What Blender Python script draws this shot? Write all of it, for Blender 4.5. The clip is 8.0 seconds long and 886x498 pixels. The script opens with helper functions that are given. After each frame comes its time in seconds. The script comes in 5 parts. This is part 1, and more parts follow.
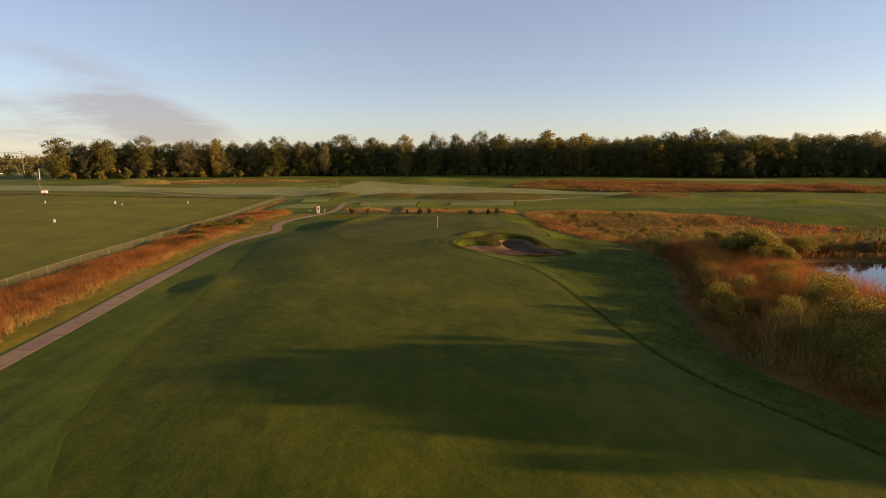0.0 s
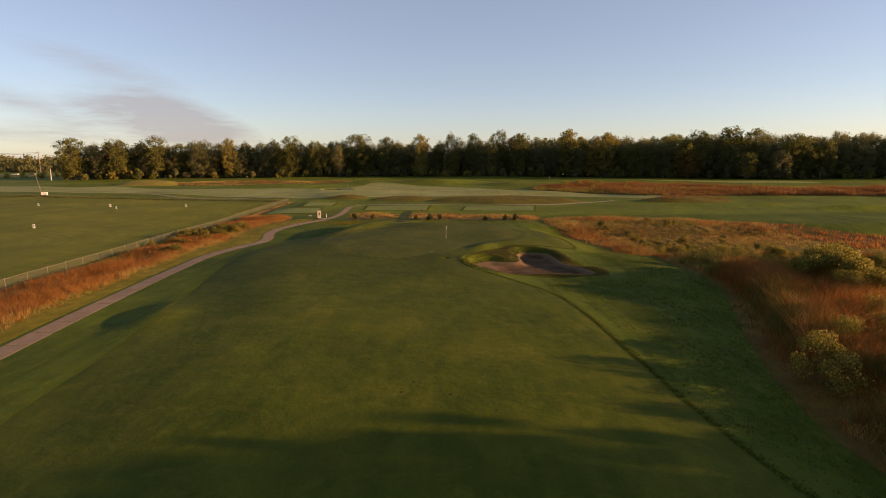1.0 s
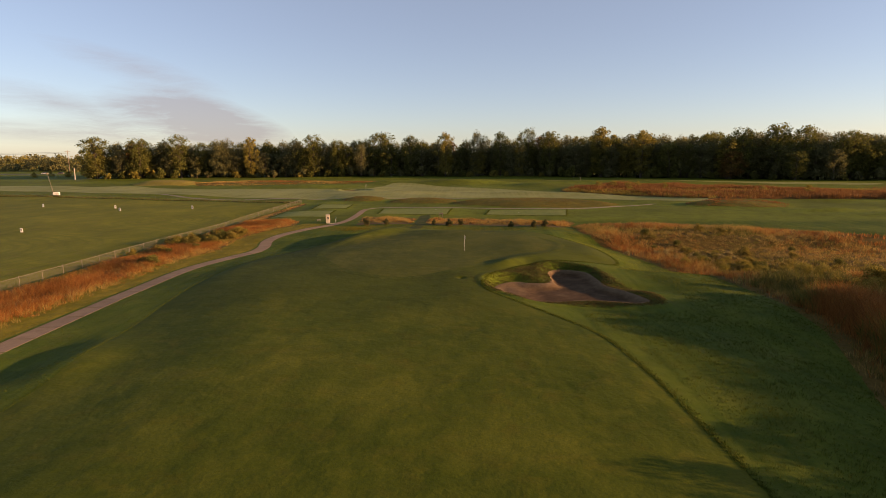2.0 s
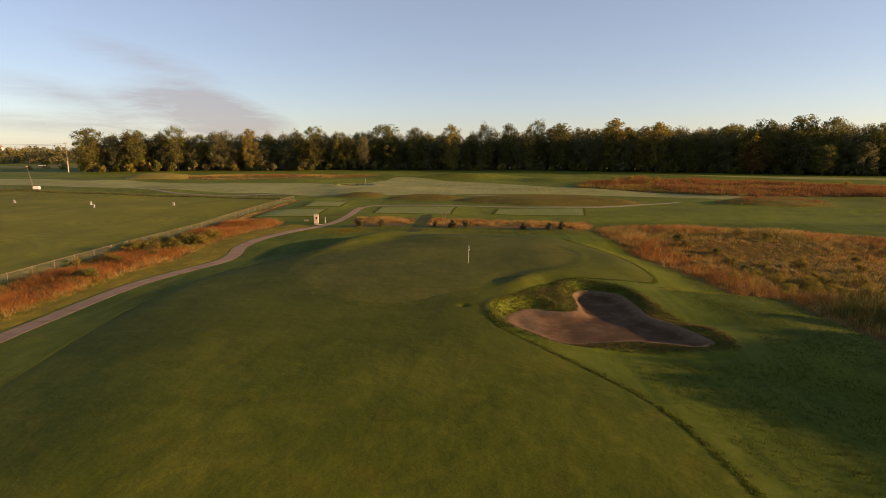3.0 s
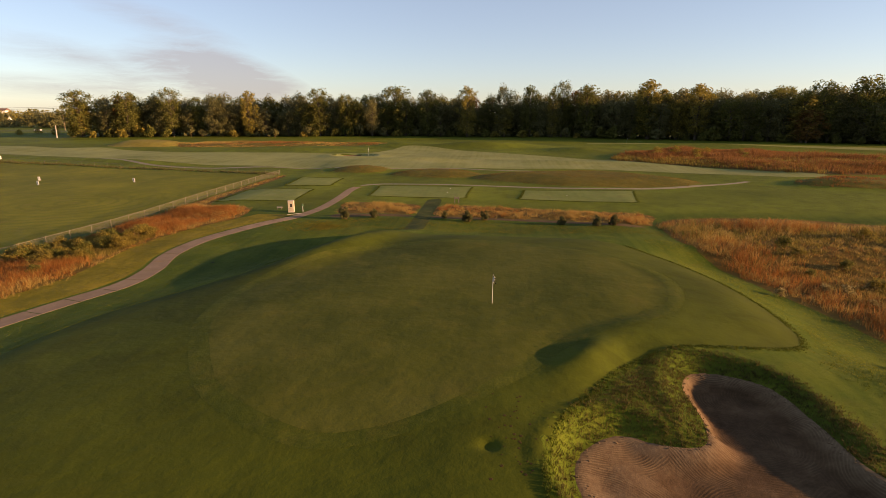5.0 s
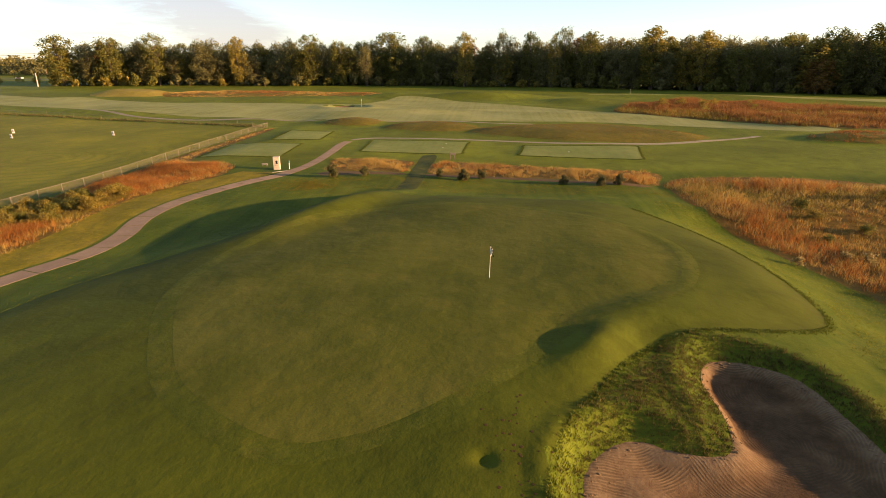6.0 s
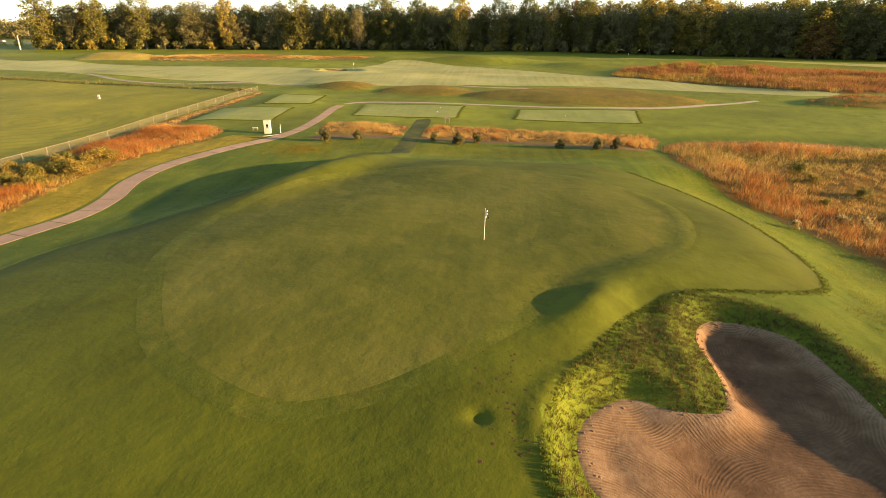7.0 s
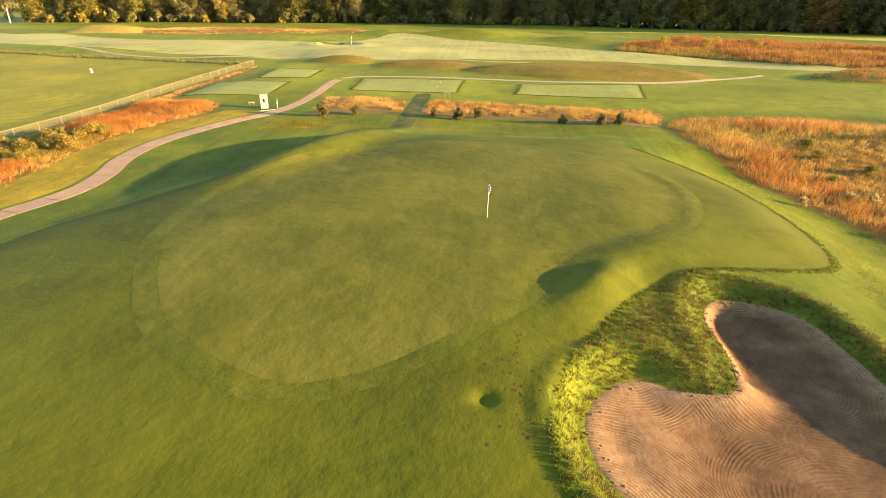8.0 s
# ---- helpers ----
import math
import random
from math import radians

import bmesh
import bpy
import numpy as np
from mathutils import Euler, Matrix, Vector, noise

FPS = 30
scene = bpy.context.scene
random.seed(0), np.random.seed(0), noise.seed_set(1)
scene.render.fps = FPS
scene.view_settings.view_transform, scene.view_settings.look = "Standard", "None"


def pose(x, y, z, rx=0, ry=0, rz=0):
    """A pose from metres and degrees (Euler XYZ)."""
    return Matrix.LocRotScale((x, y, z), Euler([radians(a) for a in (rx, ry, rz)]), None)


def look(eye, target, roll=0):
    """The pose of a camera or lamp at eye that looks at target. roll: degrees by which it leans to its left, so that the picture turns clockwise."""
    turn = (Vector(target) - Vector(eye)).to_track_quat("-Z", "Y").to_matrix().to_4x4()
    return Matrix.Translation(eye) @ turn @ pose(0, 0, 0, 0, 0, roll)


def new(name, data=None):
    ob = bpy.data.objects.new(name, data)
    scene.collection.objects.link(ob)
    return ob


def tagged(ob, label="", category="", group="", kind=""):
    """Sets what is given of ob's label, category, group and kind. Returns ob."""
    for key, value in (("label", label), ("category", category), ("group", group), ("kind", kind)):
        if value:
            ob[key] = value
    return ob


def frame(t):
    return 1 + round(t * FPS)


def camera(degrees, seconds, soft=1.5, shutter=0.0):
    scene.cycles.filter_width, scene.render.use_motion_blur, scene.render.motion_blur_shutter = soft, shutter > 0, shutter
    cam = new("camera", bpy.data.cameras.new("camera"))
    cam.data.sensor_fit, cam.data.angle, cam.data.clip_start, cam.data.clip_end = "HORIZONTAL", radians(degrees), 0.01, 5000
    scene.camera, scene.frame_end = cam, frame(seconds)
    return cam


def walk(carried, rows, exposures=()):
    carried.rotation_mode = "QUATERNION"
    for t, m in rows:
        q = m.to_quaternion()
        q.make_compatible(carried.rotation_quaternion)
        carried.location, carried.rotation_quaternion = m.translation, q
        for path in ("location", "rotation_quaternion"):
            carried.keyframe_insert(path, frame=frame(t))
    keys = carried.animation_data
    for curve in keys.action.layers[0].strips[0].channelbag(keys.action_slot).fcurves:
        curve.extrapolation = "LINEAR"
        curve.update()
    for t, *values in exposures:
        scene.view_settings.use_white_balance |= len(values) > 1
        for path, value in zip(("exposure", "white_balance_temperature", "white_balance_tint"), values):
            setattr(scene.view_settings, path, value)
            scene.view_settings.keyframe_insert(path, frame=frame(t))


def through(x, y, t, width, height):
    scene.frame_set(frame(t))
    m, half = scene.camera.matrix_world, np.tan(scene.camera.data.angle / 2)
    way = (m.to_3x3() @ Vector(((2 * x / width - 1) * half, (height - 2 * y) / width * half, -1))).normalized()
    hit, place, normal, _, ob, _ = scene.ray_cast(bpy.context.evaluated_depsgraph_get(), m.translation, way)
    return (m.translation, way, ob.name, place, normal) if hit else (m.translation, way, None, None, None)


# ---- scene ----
cam = camera(79.5, 8.0, 0.7)
METRES, EYE, TILT, LEAN, TURN = 59.0, 13.0, -10.3, 0.0, -2.4
ROWS = [
    (0.0, 0.0, 0.0, 0.0, 0.0, 0.32, 0.3),
    (0.5, 0.0119, 0.0921, 0.0168, 0.93, 0.34, 0.13),
    (1.0, 0.0222, 0.1828, 0.0325, 1.99, 0.36, -0.04),
    (1.5, 0.031, 0.2766, 0.0472, 3.7, 0.33, -0.35),
    (1.7, 0.0331, 0.3139, 0.0533, 4.3, 0.32, -0.45),
    (3.0, 0.0298, 0.5594, 0.0962, 5.6, -0.45, -0.83),
    (3.5, 0.0223, 0.6586, 0.1133, 6.32, -1.64, -1.02),
    (4.0, 0.0138, 0.7485, 0.13, 6.78, -2.44, -1.15),
    (4.5, 0.0043, 0.8367, 0.1484, 7.0, -3.12, -1.22),
    (4.7, 0.0028, 0.8664, 0.1548, 7.18, -3.46, -1.25),
    (5.8, -0.0015, 0.9543, 0.1736, 6.99, -7.92, -1.32),
    (6.0, -0.0017, 0.9582, 0.1744, 6.88, -9.29, -1.35),
    (6.5, -0.0003, 0.961, 0.17, 6.61, -11.31, -1.38),
    (7.0, -0.0016, 0.9645, 0.1666, 6.32, -12.62, -1.4),
    (7.5, -0.0039, 0.9692, 0.1649, 6.21, -13.83, -1.43),
    (8.0, -0.0061, 0.9741, 0.1642, 6.17, -15.04, -1.45),
]
EXPOSURES = [(0.0, 1.36, 7700, 29), (4.5, 1.42, 7700, 28), (6.0, 2.07, 7700, 24), (7.0, 2.78, 7700, 18), (8.0, 3.38, 7700, 15)]
walk(cam, [(t, pose(0, 0, EYE, TILT, LEAN, TURN) @ pose(METRES * x, METRES * y, METRES * z, 90 + pitch, roll, yaw)) for t, x, y, z, yaw, pitch, roll in ROWS], EXPOSURES)

# ---- daylight ----
SUN_EL, SUN_AZ = 8.5, -7.0          # height over the horizon; degrees from +x towards +y
world = bpy.data.worlds.new("world")
scene.world = world
world.use_nodes = True
wn = world.node_tree
sky = wn.nodes.new("ShaderNodeTexSky")
sky.sky_type = "NISHITA"
sky.sun_disc = False
sky.sun_elevation = radians(SUN_EL)
sky.sun_rotation = radians(90 - SUN_AZ)
sky.air_density, sky.dust_density, sky.ozone_density = 0.8, 0.4, 2.5
wn.nodes["Background"].inputs[1].default_value = 0.089
veil = wn.nodes.new("ShaderNodeMix")          # a thin even veil of high haze before the clear sky
veil.data_type = "RGBA"
veil.inputs[0].default_value = 0.28
veil.inputs[7].default_value = (2.2, 2.75, 3.05, 1)
wn.links.new(sky.outputs[0], veil.inputs[6])
wn.links.new(veil.outputs[2], wn.nodes["Background"].inputs[0])
sun_data = bpy.data.lights.new("sun", "SUN")
sun_data.energy, sun_data.angle, sun_data.color = 5.0, radians(0.6), (1.0, 0.68, 0.36)
sun = new("sun", sun_data)
a, e = radians(SUN_AZ), radians(SUN_EL)
sun.matrix_world = look((math.cos(a) * math.cos(e) * 300, math.sin(a) * math.cos(e) * 300, math.sin(e) * 300), (0, 0, 0))

# ---- materials ----


class Nodes:
    """A small builder for node materials."""

    def __init__(self, name):
        self.mat = bpy.data.materials.new(name)
        self.mat.use_nodes = True
        self.t = self.mat.node_tree
        self.bsdf = self.t.nodes["Principled BSDF"]
        self.geo = self.t.nodes.new("ShaderNodeNewGeometry")
        self.coord = self.t.nodes.new("ShaderNodeTexCoord")

    def put(self, socket, value):
        if isinstance(value, bpy.types.NodeSocket):
            self.t.links.new(value, socket)
        elif isinstance(value, (tuple, list)) and len(value) == 3 and socket.type == "RGBA":
            socket.default_value = (*value, 1)
        else:
            socket.default_value = value

    def noise(self, scale, detail=3.0, rough=0.55, stretch=(1, 1, 1), turn=0.0, vec=None, shift=0.0):
        m = self.t.nodes.new("ShaderNodeMapping")
        m.inputs["Scale"].default_value = stretch
        m.inputs["Rotation"].default_value = (0, 0, radians(turn))
        m.inputs["Location"].default_value = (shift, shift, shift)
        self.put(m.inputs["Vector"], vec or self.geo.outputs["Position"])
        n = self.t.nodes.new("ShaderNodeTexNoise")
        n.inputs["Scale"].default_value, n.inputs["Detail"].default_value, n.inputs["Roughness"].default_value = scale, detail, rough
        self.t.links.new(m.outputs[0], n.inputs["Vector"])
        return n.outputs["Fac"]

    def ramp(self, fac, *stops):
        r = self.t.nodes.new("ShaderNodeValToRGB")
        el = r.color_ramp.elements
        while len(el) < len(stops):
            el.new(0.5)
        for k, (p, c) in zip(el, stops):
            k.position = p
            k.color = (*c, 1) if isinstance(c, tuple) else (c, c, c, 1)
        self.put(r.inputs[0], fac)
        return r.outputs[0]

    def mix(self, fac, c1, c2, kind="MIX"):
        m = self.t.nodes.new("ShaderNodeMix")
        m.data_type, m.blend_type = "RGBA", kind
        self.put(m.inputs[0], fac)
        self.put(m.inputs[6], c1)
        self.put(m.inputs[7], c2)
        return m.outputs[2]

    def math(self, op, x, y=0.0):
        m = self.t.nodes.new("ShaderNodeMath")
        m.operation = op
        self.put(m.inputs[0], x)
        self.put(m.inputs[1], y)
        return m.outputs[0]

    def bump(self, height, strength=0.5, distance=0.02, normal=None):
        b = self.t.nodes.new("ShaderNodeBump")
        b.inputs["Strength"].default_value, b.inputs["Distance"].default_value = strength, distance
        self.put(b.inputs["Height"], height)
        if normal:
            self.put(b.inputs["Normal"], normal)
        return b.outputs[0]

    def end(self, color, rough=0.8, normal=None, metal=0.0, spec=0.3):
        self.put(self.bsdf.inputs["Base Color"], color)
        self.put(self.bsdf.inputs["Roughness"], rough)
        self.put(self.bsdf.inputs["Metallic"], metal)
        self.put(self.bsdf.inputs["Specular IOR Level"], spec)
        if normal:
            self.put(self.bsdf.inputs["Normal"], normal)
        return self.mat


def turf(name, dark, mid, light, patch=0.12, grain=9.0, relief=0.5, stripe=0.0, turn=0.0, dew=0.0, brown=(0.13, 0.10, 0.03), beyond=None, arcs=0.0, turns_at=(122.4, 125.6)):
    """Grass cut to some length: patches, mottling, mowing stripes, dry spots and dew."""
    n = Nodes(name)
    w = n.t.nodes.new("ShaderNodeTexNoise")
    w.inputs["Scale"].default_value, w.inputs["Detail"].default_value = 0.4, 2.0
    n.t.links.new(n.geo.outputs["Position"], w.inputs["Vector"])
    v = n.t.nodes.new("ShaderNodeVectorMath")
    v.operation = "MULTIPLY_ADD"
    n.t.links.new(w.outputs["Color"], v.inputs[0])
    v.inputs[1].default_value = (2.2, 2.2, 0)
    n.t.links.new(n.geo.outputs["Position"], v.inputs[2])
    warp = v.outputs[0]
    c = n.ramp(n.noise(patch, 4, 0.6, vec=warp), (0.3, dark), (0.5, mid), (0.7, light))
    c = n.mix(n.ramp(n.noise(patch * 4, 4, 0.6, stretch=(1, 0.6, 1), turn=30, vec=warp), (0.40, 0.0), (0.70, 0.7)), c, dark)
    c = n.mix(n.ramp(n.noise(patch * 5.5, 4, 0.6, vec=warp, shift=31), (0.52, 0.0), (0.75, 0.6)), c, light)
    c = n.mix(n.ramp(n.noise(0.55, 5, 0.65, vec=warp, shift=17), (0.52, 0.0), (0.76, 0.6)), c, brown)
    c = n.mix(n.ramp(n.noise(grain, 3, 0.7), (0.3, 0.38), (0.65, 0.0)), c, tuple(k * 0.5 for k in dark))
    if stripe:
        s = n.noise(0.5, 2, 0.5, stretch=(2.4, 0.04, 1), turn=turn)
        c = n.mix(n.math("MULTIPLY", n.ramp(s, (0.42, 0.0), (0.58, 1.0)), stripe), c, light)
    if arcs:
        cells = n.t.nodes.new("ShaderNodeTexVoronoi")
        cells.voronoi_dimensions = "2D"
        cells.inputs["Scale"].default_value = 0.028
        n.t.links.new(warp, cells.inputs["Vector"])
        turns = n.math("SINE", n.math("MULTIPLY", n.math("ADD", cells.outputs["Distance"], n.math("MULTIPLY", n.noise(0.12, 3, 0.6), 0.05)), 105.0))
        seen = n.ramp(n.noise(0.045, 3, 0.6, shift=21), (0.42, 0.0), (0.6, arcs))
        c = n.mix(n.math("MULTIPLY", n.ramp(turns, (0.25, 0.0), (0.85, 1.0)), seen), c, dark)
    if dew:
        d = n.noise(0.09, 4, 0.6, stretch=(0.5, 1, 1), shift=5)
        c = n.mix(n.math("MULTIPLY", n.ramp(d, (0.35, 0.0), (0.65, 1.0)), dew), c, (0.25, 0.26, 0.10))
    # past turns_at a second turf colour takes over
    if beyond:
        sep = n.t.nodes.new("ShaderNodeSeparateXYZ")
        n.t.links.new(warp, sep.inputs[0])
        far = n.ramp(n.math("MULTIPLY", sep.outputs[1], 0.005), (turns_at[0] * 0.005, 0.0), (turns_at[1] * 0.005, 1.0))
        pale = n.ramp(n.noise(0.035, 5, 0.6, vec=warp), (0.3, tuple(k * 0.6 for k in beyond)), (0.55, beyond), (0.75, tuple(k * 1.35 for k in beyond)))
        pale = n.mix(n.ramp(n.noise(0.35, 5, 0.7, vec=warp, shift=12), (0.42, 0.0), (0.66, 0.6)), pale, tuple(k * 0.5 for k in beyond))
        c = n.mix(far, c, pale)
    h = n.math("ADD", n.noise(grain * 2.5, 2, 0.8), n.math("MULTIPLY", n.noise(grain * 0.35, 3, 0.7), 1.5))
    soft = n.bump(n.noise(0.8, 4, 0.6, shift=9), 0.6, 0.10)
    return n.end(c, 0.75, n.bump(h, relief, 0.05, soft), spec=0.04)


def blades(name, root, low, high, through=0.35, vary=0.5):
    """Thin plant matter that lets light through; each blade or leaf has its own tint."""
    n = Nodes(name)
    r = n.geo.outputs["Random Per Island"]
    c = n.ramp(r, (0.0, root), (0.45, low), (1.0, high))
    c = n.mix(n.math("MULTIPLY", n.ramp(n.noise(0.35, 4, 0.6), (0.35, 0.0), (0.7, 1.0)), vary), c, root)
    n.end(c, 0.7, spec=0.15)
    tr = n.t.nodes.new("ShaderNodeBsdfTranslucent")
    n.put(tr.inputs[0], c)
    mx = n.t.nodes.new("ShaderNodeMixShader")
    mx.inputs[0].default_value = through
    n.t.links.new(n.bsdf.outputs[0], mx.inputs[1])
    n.t.links.new(tr.outputs[0], mx.inputs[2])
    n.t.links.new(mx.outputs[0], n.t.nodes["Material Output"].inputs[0])
    return n.mat


def plain(name, color, rough=0.6, metal=0.0, grain=30.0, wear=0.25, spec=0.4):
    n = Nodes(name)
    d = tuple(v * 0.6 for v in color)
    c = n.mix(n.math("MULTIPLY", n.ramp(n.noise(grain, 4, 0.65), (0.4, 0.0), (0.7, 1.0)), wear), color, d)
    c = n.mix(n.math("MULTIPLY", n.ramp(n.noise(grain * 0.12, 3), (0.45, 0.0), (0.7, 1.0)), wear), c, d)
    return n.end(c, rough, n.bump(n.noise(grain * 3, 2), 0.15, 0.005), metal, spec)


M_ROUGH = turf("rough grass", (0.029, 0.051, 0.005), (0.054, 0.082, 0.007), (0.102, 0.120, 0.014), 0.11, 7.0, 0.7, 0.22, 84, 0, (0.085, 0.075, 0.012), beyond=(0.100, 0.120, 0.012))
# Past y 58 the apron's dimmer brightness is put into the turf colour
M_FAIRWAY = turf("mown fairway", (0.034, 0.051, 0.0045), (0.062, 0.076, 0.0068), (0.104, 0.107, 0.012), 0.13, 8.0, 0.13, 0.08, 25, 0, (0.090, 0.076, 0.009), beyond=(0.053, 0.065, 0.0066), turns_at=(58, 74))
M_GREEN = turf("putting green", (0.040, 0.050, 0.0065), (0.063, 0.070, 0.009), (0.094, 0.095, 0.017), 0.085, 18.0, 0.10, 0.08, 88, 0, (0.10, 0.09, 0.016))
M_COLLAR = turf("green collar", (0.038, 0.052, 0.006), (0.059, 0.070, 0.008), (0.092, 0.097, 0.014), 0.2, 10.0, 0.2, 0.08, 40, 0, (0.10, 0.085, 0.014))
M_TEE = turf("tee turf", (0.10, 0.125, 0.026), (0.135, 0.16, 0.036), (0.17, 0.19, 0.055), 0.25, 15.0, 0.1, 0.15, 90, 0.2)
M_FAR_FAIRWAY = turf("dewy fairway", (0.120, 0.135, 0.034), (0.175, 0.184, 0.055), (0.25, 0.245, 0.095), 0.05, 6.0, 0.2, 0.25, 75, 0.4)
M_FIELD = turf("range grass", (0.085, 0.094, 0.008), (0.135, 0.135, 0.011), (0.20, 0.18, 0.016), 0.05, 5.0, 0.5, 0.12, 60, arcs=0.6)
# darkened to stand in for the fescue strip's shade on the track
M_WALKWAY = turf("shade-dark grass track", (0.03, 0.042, 0.010), (0.045, 0.055, 0.014), (0.06, 0.07, 0.018), 0.3, 6.0, 0.5)
M_VERGE = turf("yellowed verge grass", (0.080, 0.080, 0.008), (0.150, 0.125, 0.012), (0.22, 0.168, 0.018), 0.3, 6.0, 0.8, 0.1, 80)
M_MEADOW = turf("dry meadow floor", (0.07, 0.045, 0.011), (0.11, 0.07, 0.015), (0.15, 0.095, 0.022), 0.2, 4.0, 1.0)
M_MOUND = turf("brown fescue mound", (0.070, 0.066, 0.010), (0.110, 0.088, 0.014), (0.150, 0.118, 0.018), 0.22, 3.0, 1.0, brown=(0.075, 0.095, 0.012))
M_GOLD = turf("golden grass", (0.16, 0.125, 0.020), (0.22, 0.170, 0.030), (0.27, 0.21, 0.045), 0.12, 3.0, 1.0)
M_MOUND_BLADE = blades("brown mound blades", (0.07, 0.045, 0.010), (0.14, 0.085, 0.018), (0.22, 0.14, 0.03), 0.35, 0.4)
M_FESCUE = blades("orange fescue", (0.130, 0.044, 0.010), (0.280, 0.104, 0.023), (0.41, 0.180, 0.045), 0.4, 0.5)
M_STRAW = blades("straw grass", (0.18, 0.110, 0.025), (0.335, 0.222, 0.060), (0.47, 0.335, 0.120), 0.4, 0.4)
M_VERGE_BLADE = blades("yellowed blades", (0.072, 0.068, 0.009), (0.125, 0.108, 0.014), (0.185, 0.150, 0.022), 0.35, 0.4)
# Brighter copy of the rough blades: sun on the slope painted in, besides dew
M_ROUGH_SUNLIT = blades("dewy sunlit rough blades", (0.085, 0.108, 0.012), (0.145, 0.162, 0.020), (0.215, 0.21, 0.034), 0.3, 0.4)
M_GOLDWEED = blades("golden weeds", (0.080, 0.064, 0.012), (0.17, 0.13, 0.024), (0.32, 0.24, 0.052), 0.4, 0.5)
M_FRINGE = blades("fringe blades", (0.046, 0.062, 0.007), (0.080, 0.096, 0.011), (0.12, 0.13, 0.02), 0.3, 0.4)
M_RUST = blades("dull rusty grass", (0.09, 0.038, 0.012), (0.18, 0.078, 0.022), (0.27, 0.13, 0.04), 0.35, 0.5)
M_RING_BLADE = blades("bunker lip blades", (0.034, 0.032, 0.010), (0.062, 0.055, 0.016), (0.130, 0.098, 0.030), 0.32, 0.4)
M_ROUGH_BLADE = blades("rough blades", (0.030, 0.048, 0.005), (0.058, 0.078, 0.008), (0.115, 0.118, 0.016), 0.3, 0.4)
M_WEED = blades("weed leaves", (0.048, 0.054, 0.010), (0.10, 0.10, 0.018), (0.21, 0.18, 0.04), 0.35, 0.5)
M_BUSH = blades("bush leaves", (0.085, 0.076, 0.012), (0.18, 0.148, 0.023), (0.32, 0.24, 0.045), 0.35, 0.3)
M_SHRUB = blades("shrub needles", (0.045, 0.046, 0.014), (0.076, 0.074, 0.022), (0.12, 0.108, 0.035), 0.15, 0.4)
# paler than the olive leaves: haze over the wood is put into this colour
M_LEAF_DARK = blades("haze-lifted dark tree leaves", (0.085, 0.085, 0.036), (0.135, 0.130, 0.050), (0.19, 0.170, 0.060), 0.45, 0.4)
M_LEAF_OLIVE = blades("olive tree leaves", (0.065, 0.072, 0.016), (0.115, 0.115, 0.025), (0.18, 0.165, 0.038), 0.45, 0.4)
M_LEAF_GOLD = blades("yellowing tree leaves", (0.13, 0.11, 0.022), (0.22, 0.18, 0.036), (0.32, 0.25, 0.055), 0.45, 0.35)
M_LEAF_RUST = blades("rusty tree leaves", (0.08, 0.045, 0.012), (0.15, 0.08, 0.02), (0.22, 0.12, 0.03), 0.3, 0.35)
M_BARK = plain("bark", (0.11, 0.085, 0.06), 0.9, grain=6, wear=0.7, spec=0.1)
M_STEM = plain("dry stems", (0.16, 0.10, 0.05), 0.9, grain=20, spec=0.1)
M_WHITE = plain("white paint", (0.62, 0.60, 0.54), 0.45)
M_CREAM = plain("cream stone panel", (0.42, 0.35, 0.26), 0.75, grain=25, wear=0.45)
M_DARK = plain("dark plastic", (0.015, 0.015, 0.015), 0.9, spec=0.1)
M_STEEL = plain("weathered galvanised steel", (0.145, 0.12, 0.085), 0.7, 0.1)
M_WIRE = plain("dull fence wire", (0.11, 0.095, 0.07), 0.7, 0.1)
M_WOODPOLE = plain("weathered pole wood", (0.20, 0.15, 0.10), 0.9, grain=8, wear=0.6)
M_KERB = plain("pale concrete", (0.36, 0.32, 0.27), 0.85, grain=12, wear=0.35, spec=0.2)
M_FAR_PATH = plain("weathered path concrete", (0.21, 0.18, 0.12), 0.85, grain=5, wear=0.5, spec=0.2)
M_MULCH = plain("bark mulch", (0.10, 0.065, 0.03), 0.95, grain=9, wear=0.8, spec=0.1)
M_BRICK = plain("brown roof", (0.16, 0.10, 0.08), 0.8, grain=3)
M_TYRE = plain("tyre rubber", (0.02, 0.02, 0.02), 0.85)
M_GLASS = plain("dark glass", (0.02, 0.025, 0.03), 0.08, spec=0.6)
M_GREENPAINT = plain("green paint", (0.03, 0.09, 0.04), 0.5)
M_CAST = plain("damp soil", (0.045, 0.028, 0.010), 0.95, grain=20, spec=0.1)
M_ASPHALT = plain("asphalt", (0.05, 0.05, 0.052), 0.9, grain=6)


def concrete():
    n = Nodes("worn path concrete")
    o = n.t.nodes.new("ShaderNodeObjectInfo")
    c = n.ramp(n.noise(1.2, 5, 0.65), (0.3, (0.185, 0.122, 0.074)), (0.7, (0.27, 0.185, 0.115)))
    c = n.mix(n.math("MULTIPLY", o.outputs["Random"], 0.35), c, (0.13, 0.088, 0.056))
    c = n.mix(n.ramp(n.noise(18, 3, 0.7), (0.35, 0.4), (0.6, 0.0)), c, (0.09, 0.065, 0.045))
    return n.end(c, 0.85, n.bump(n.noise(40, 2), 0.3, 0.01), spec=0.2)


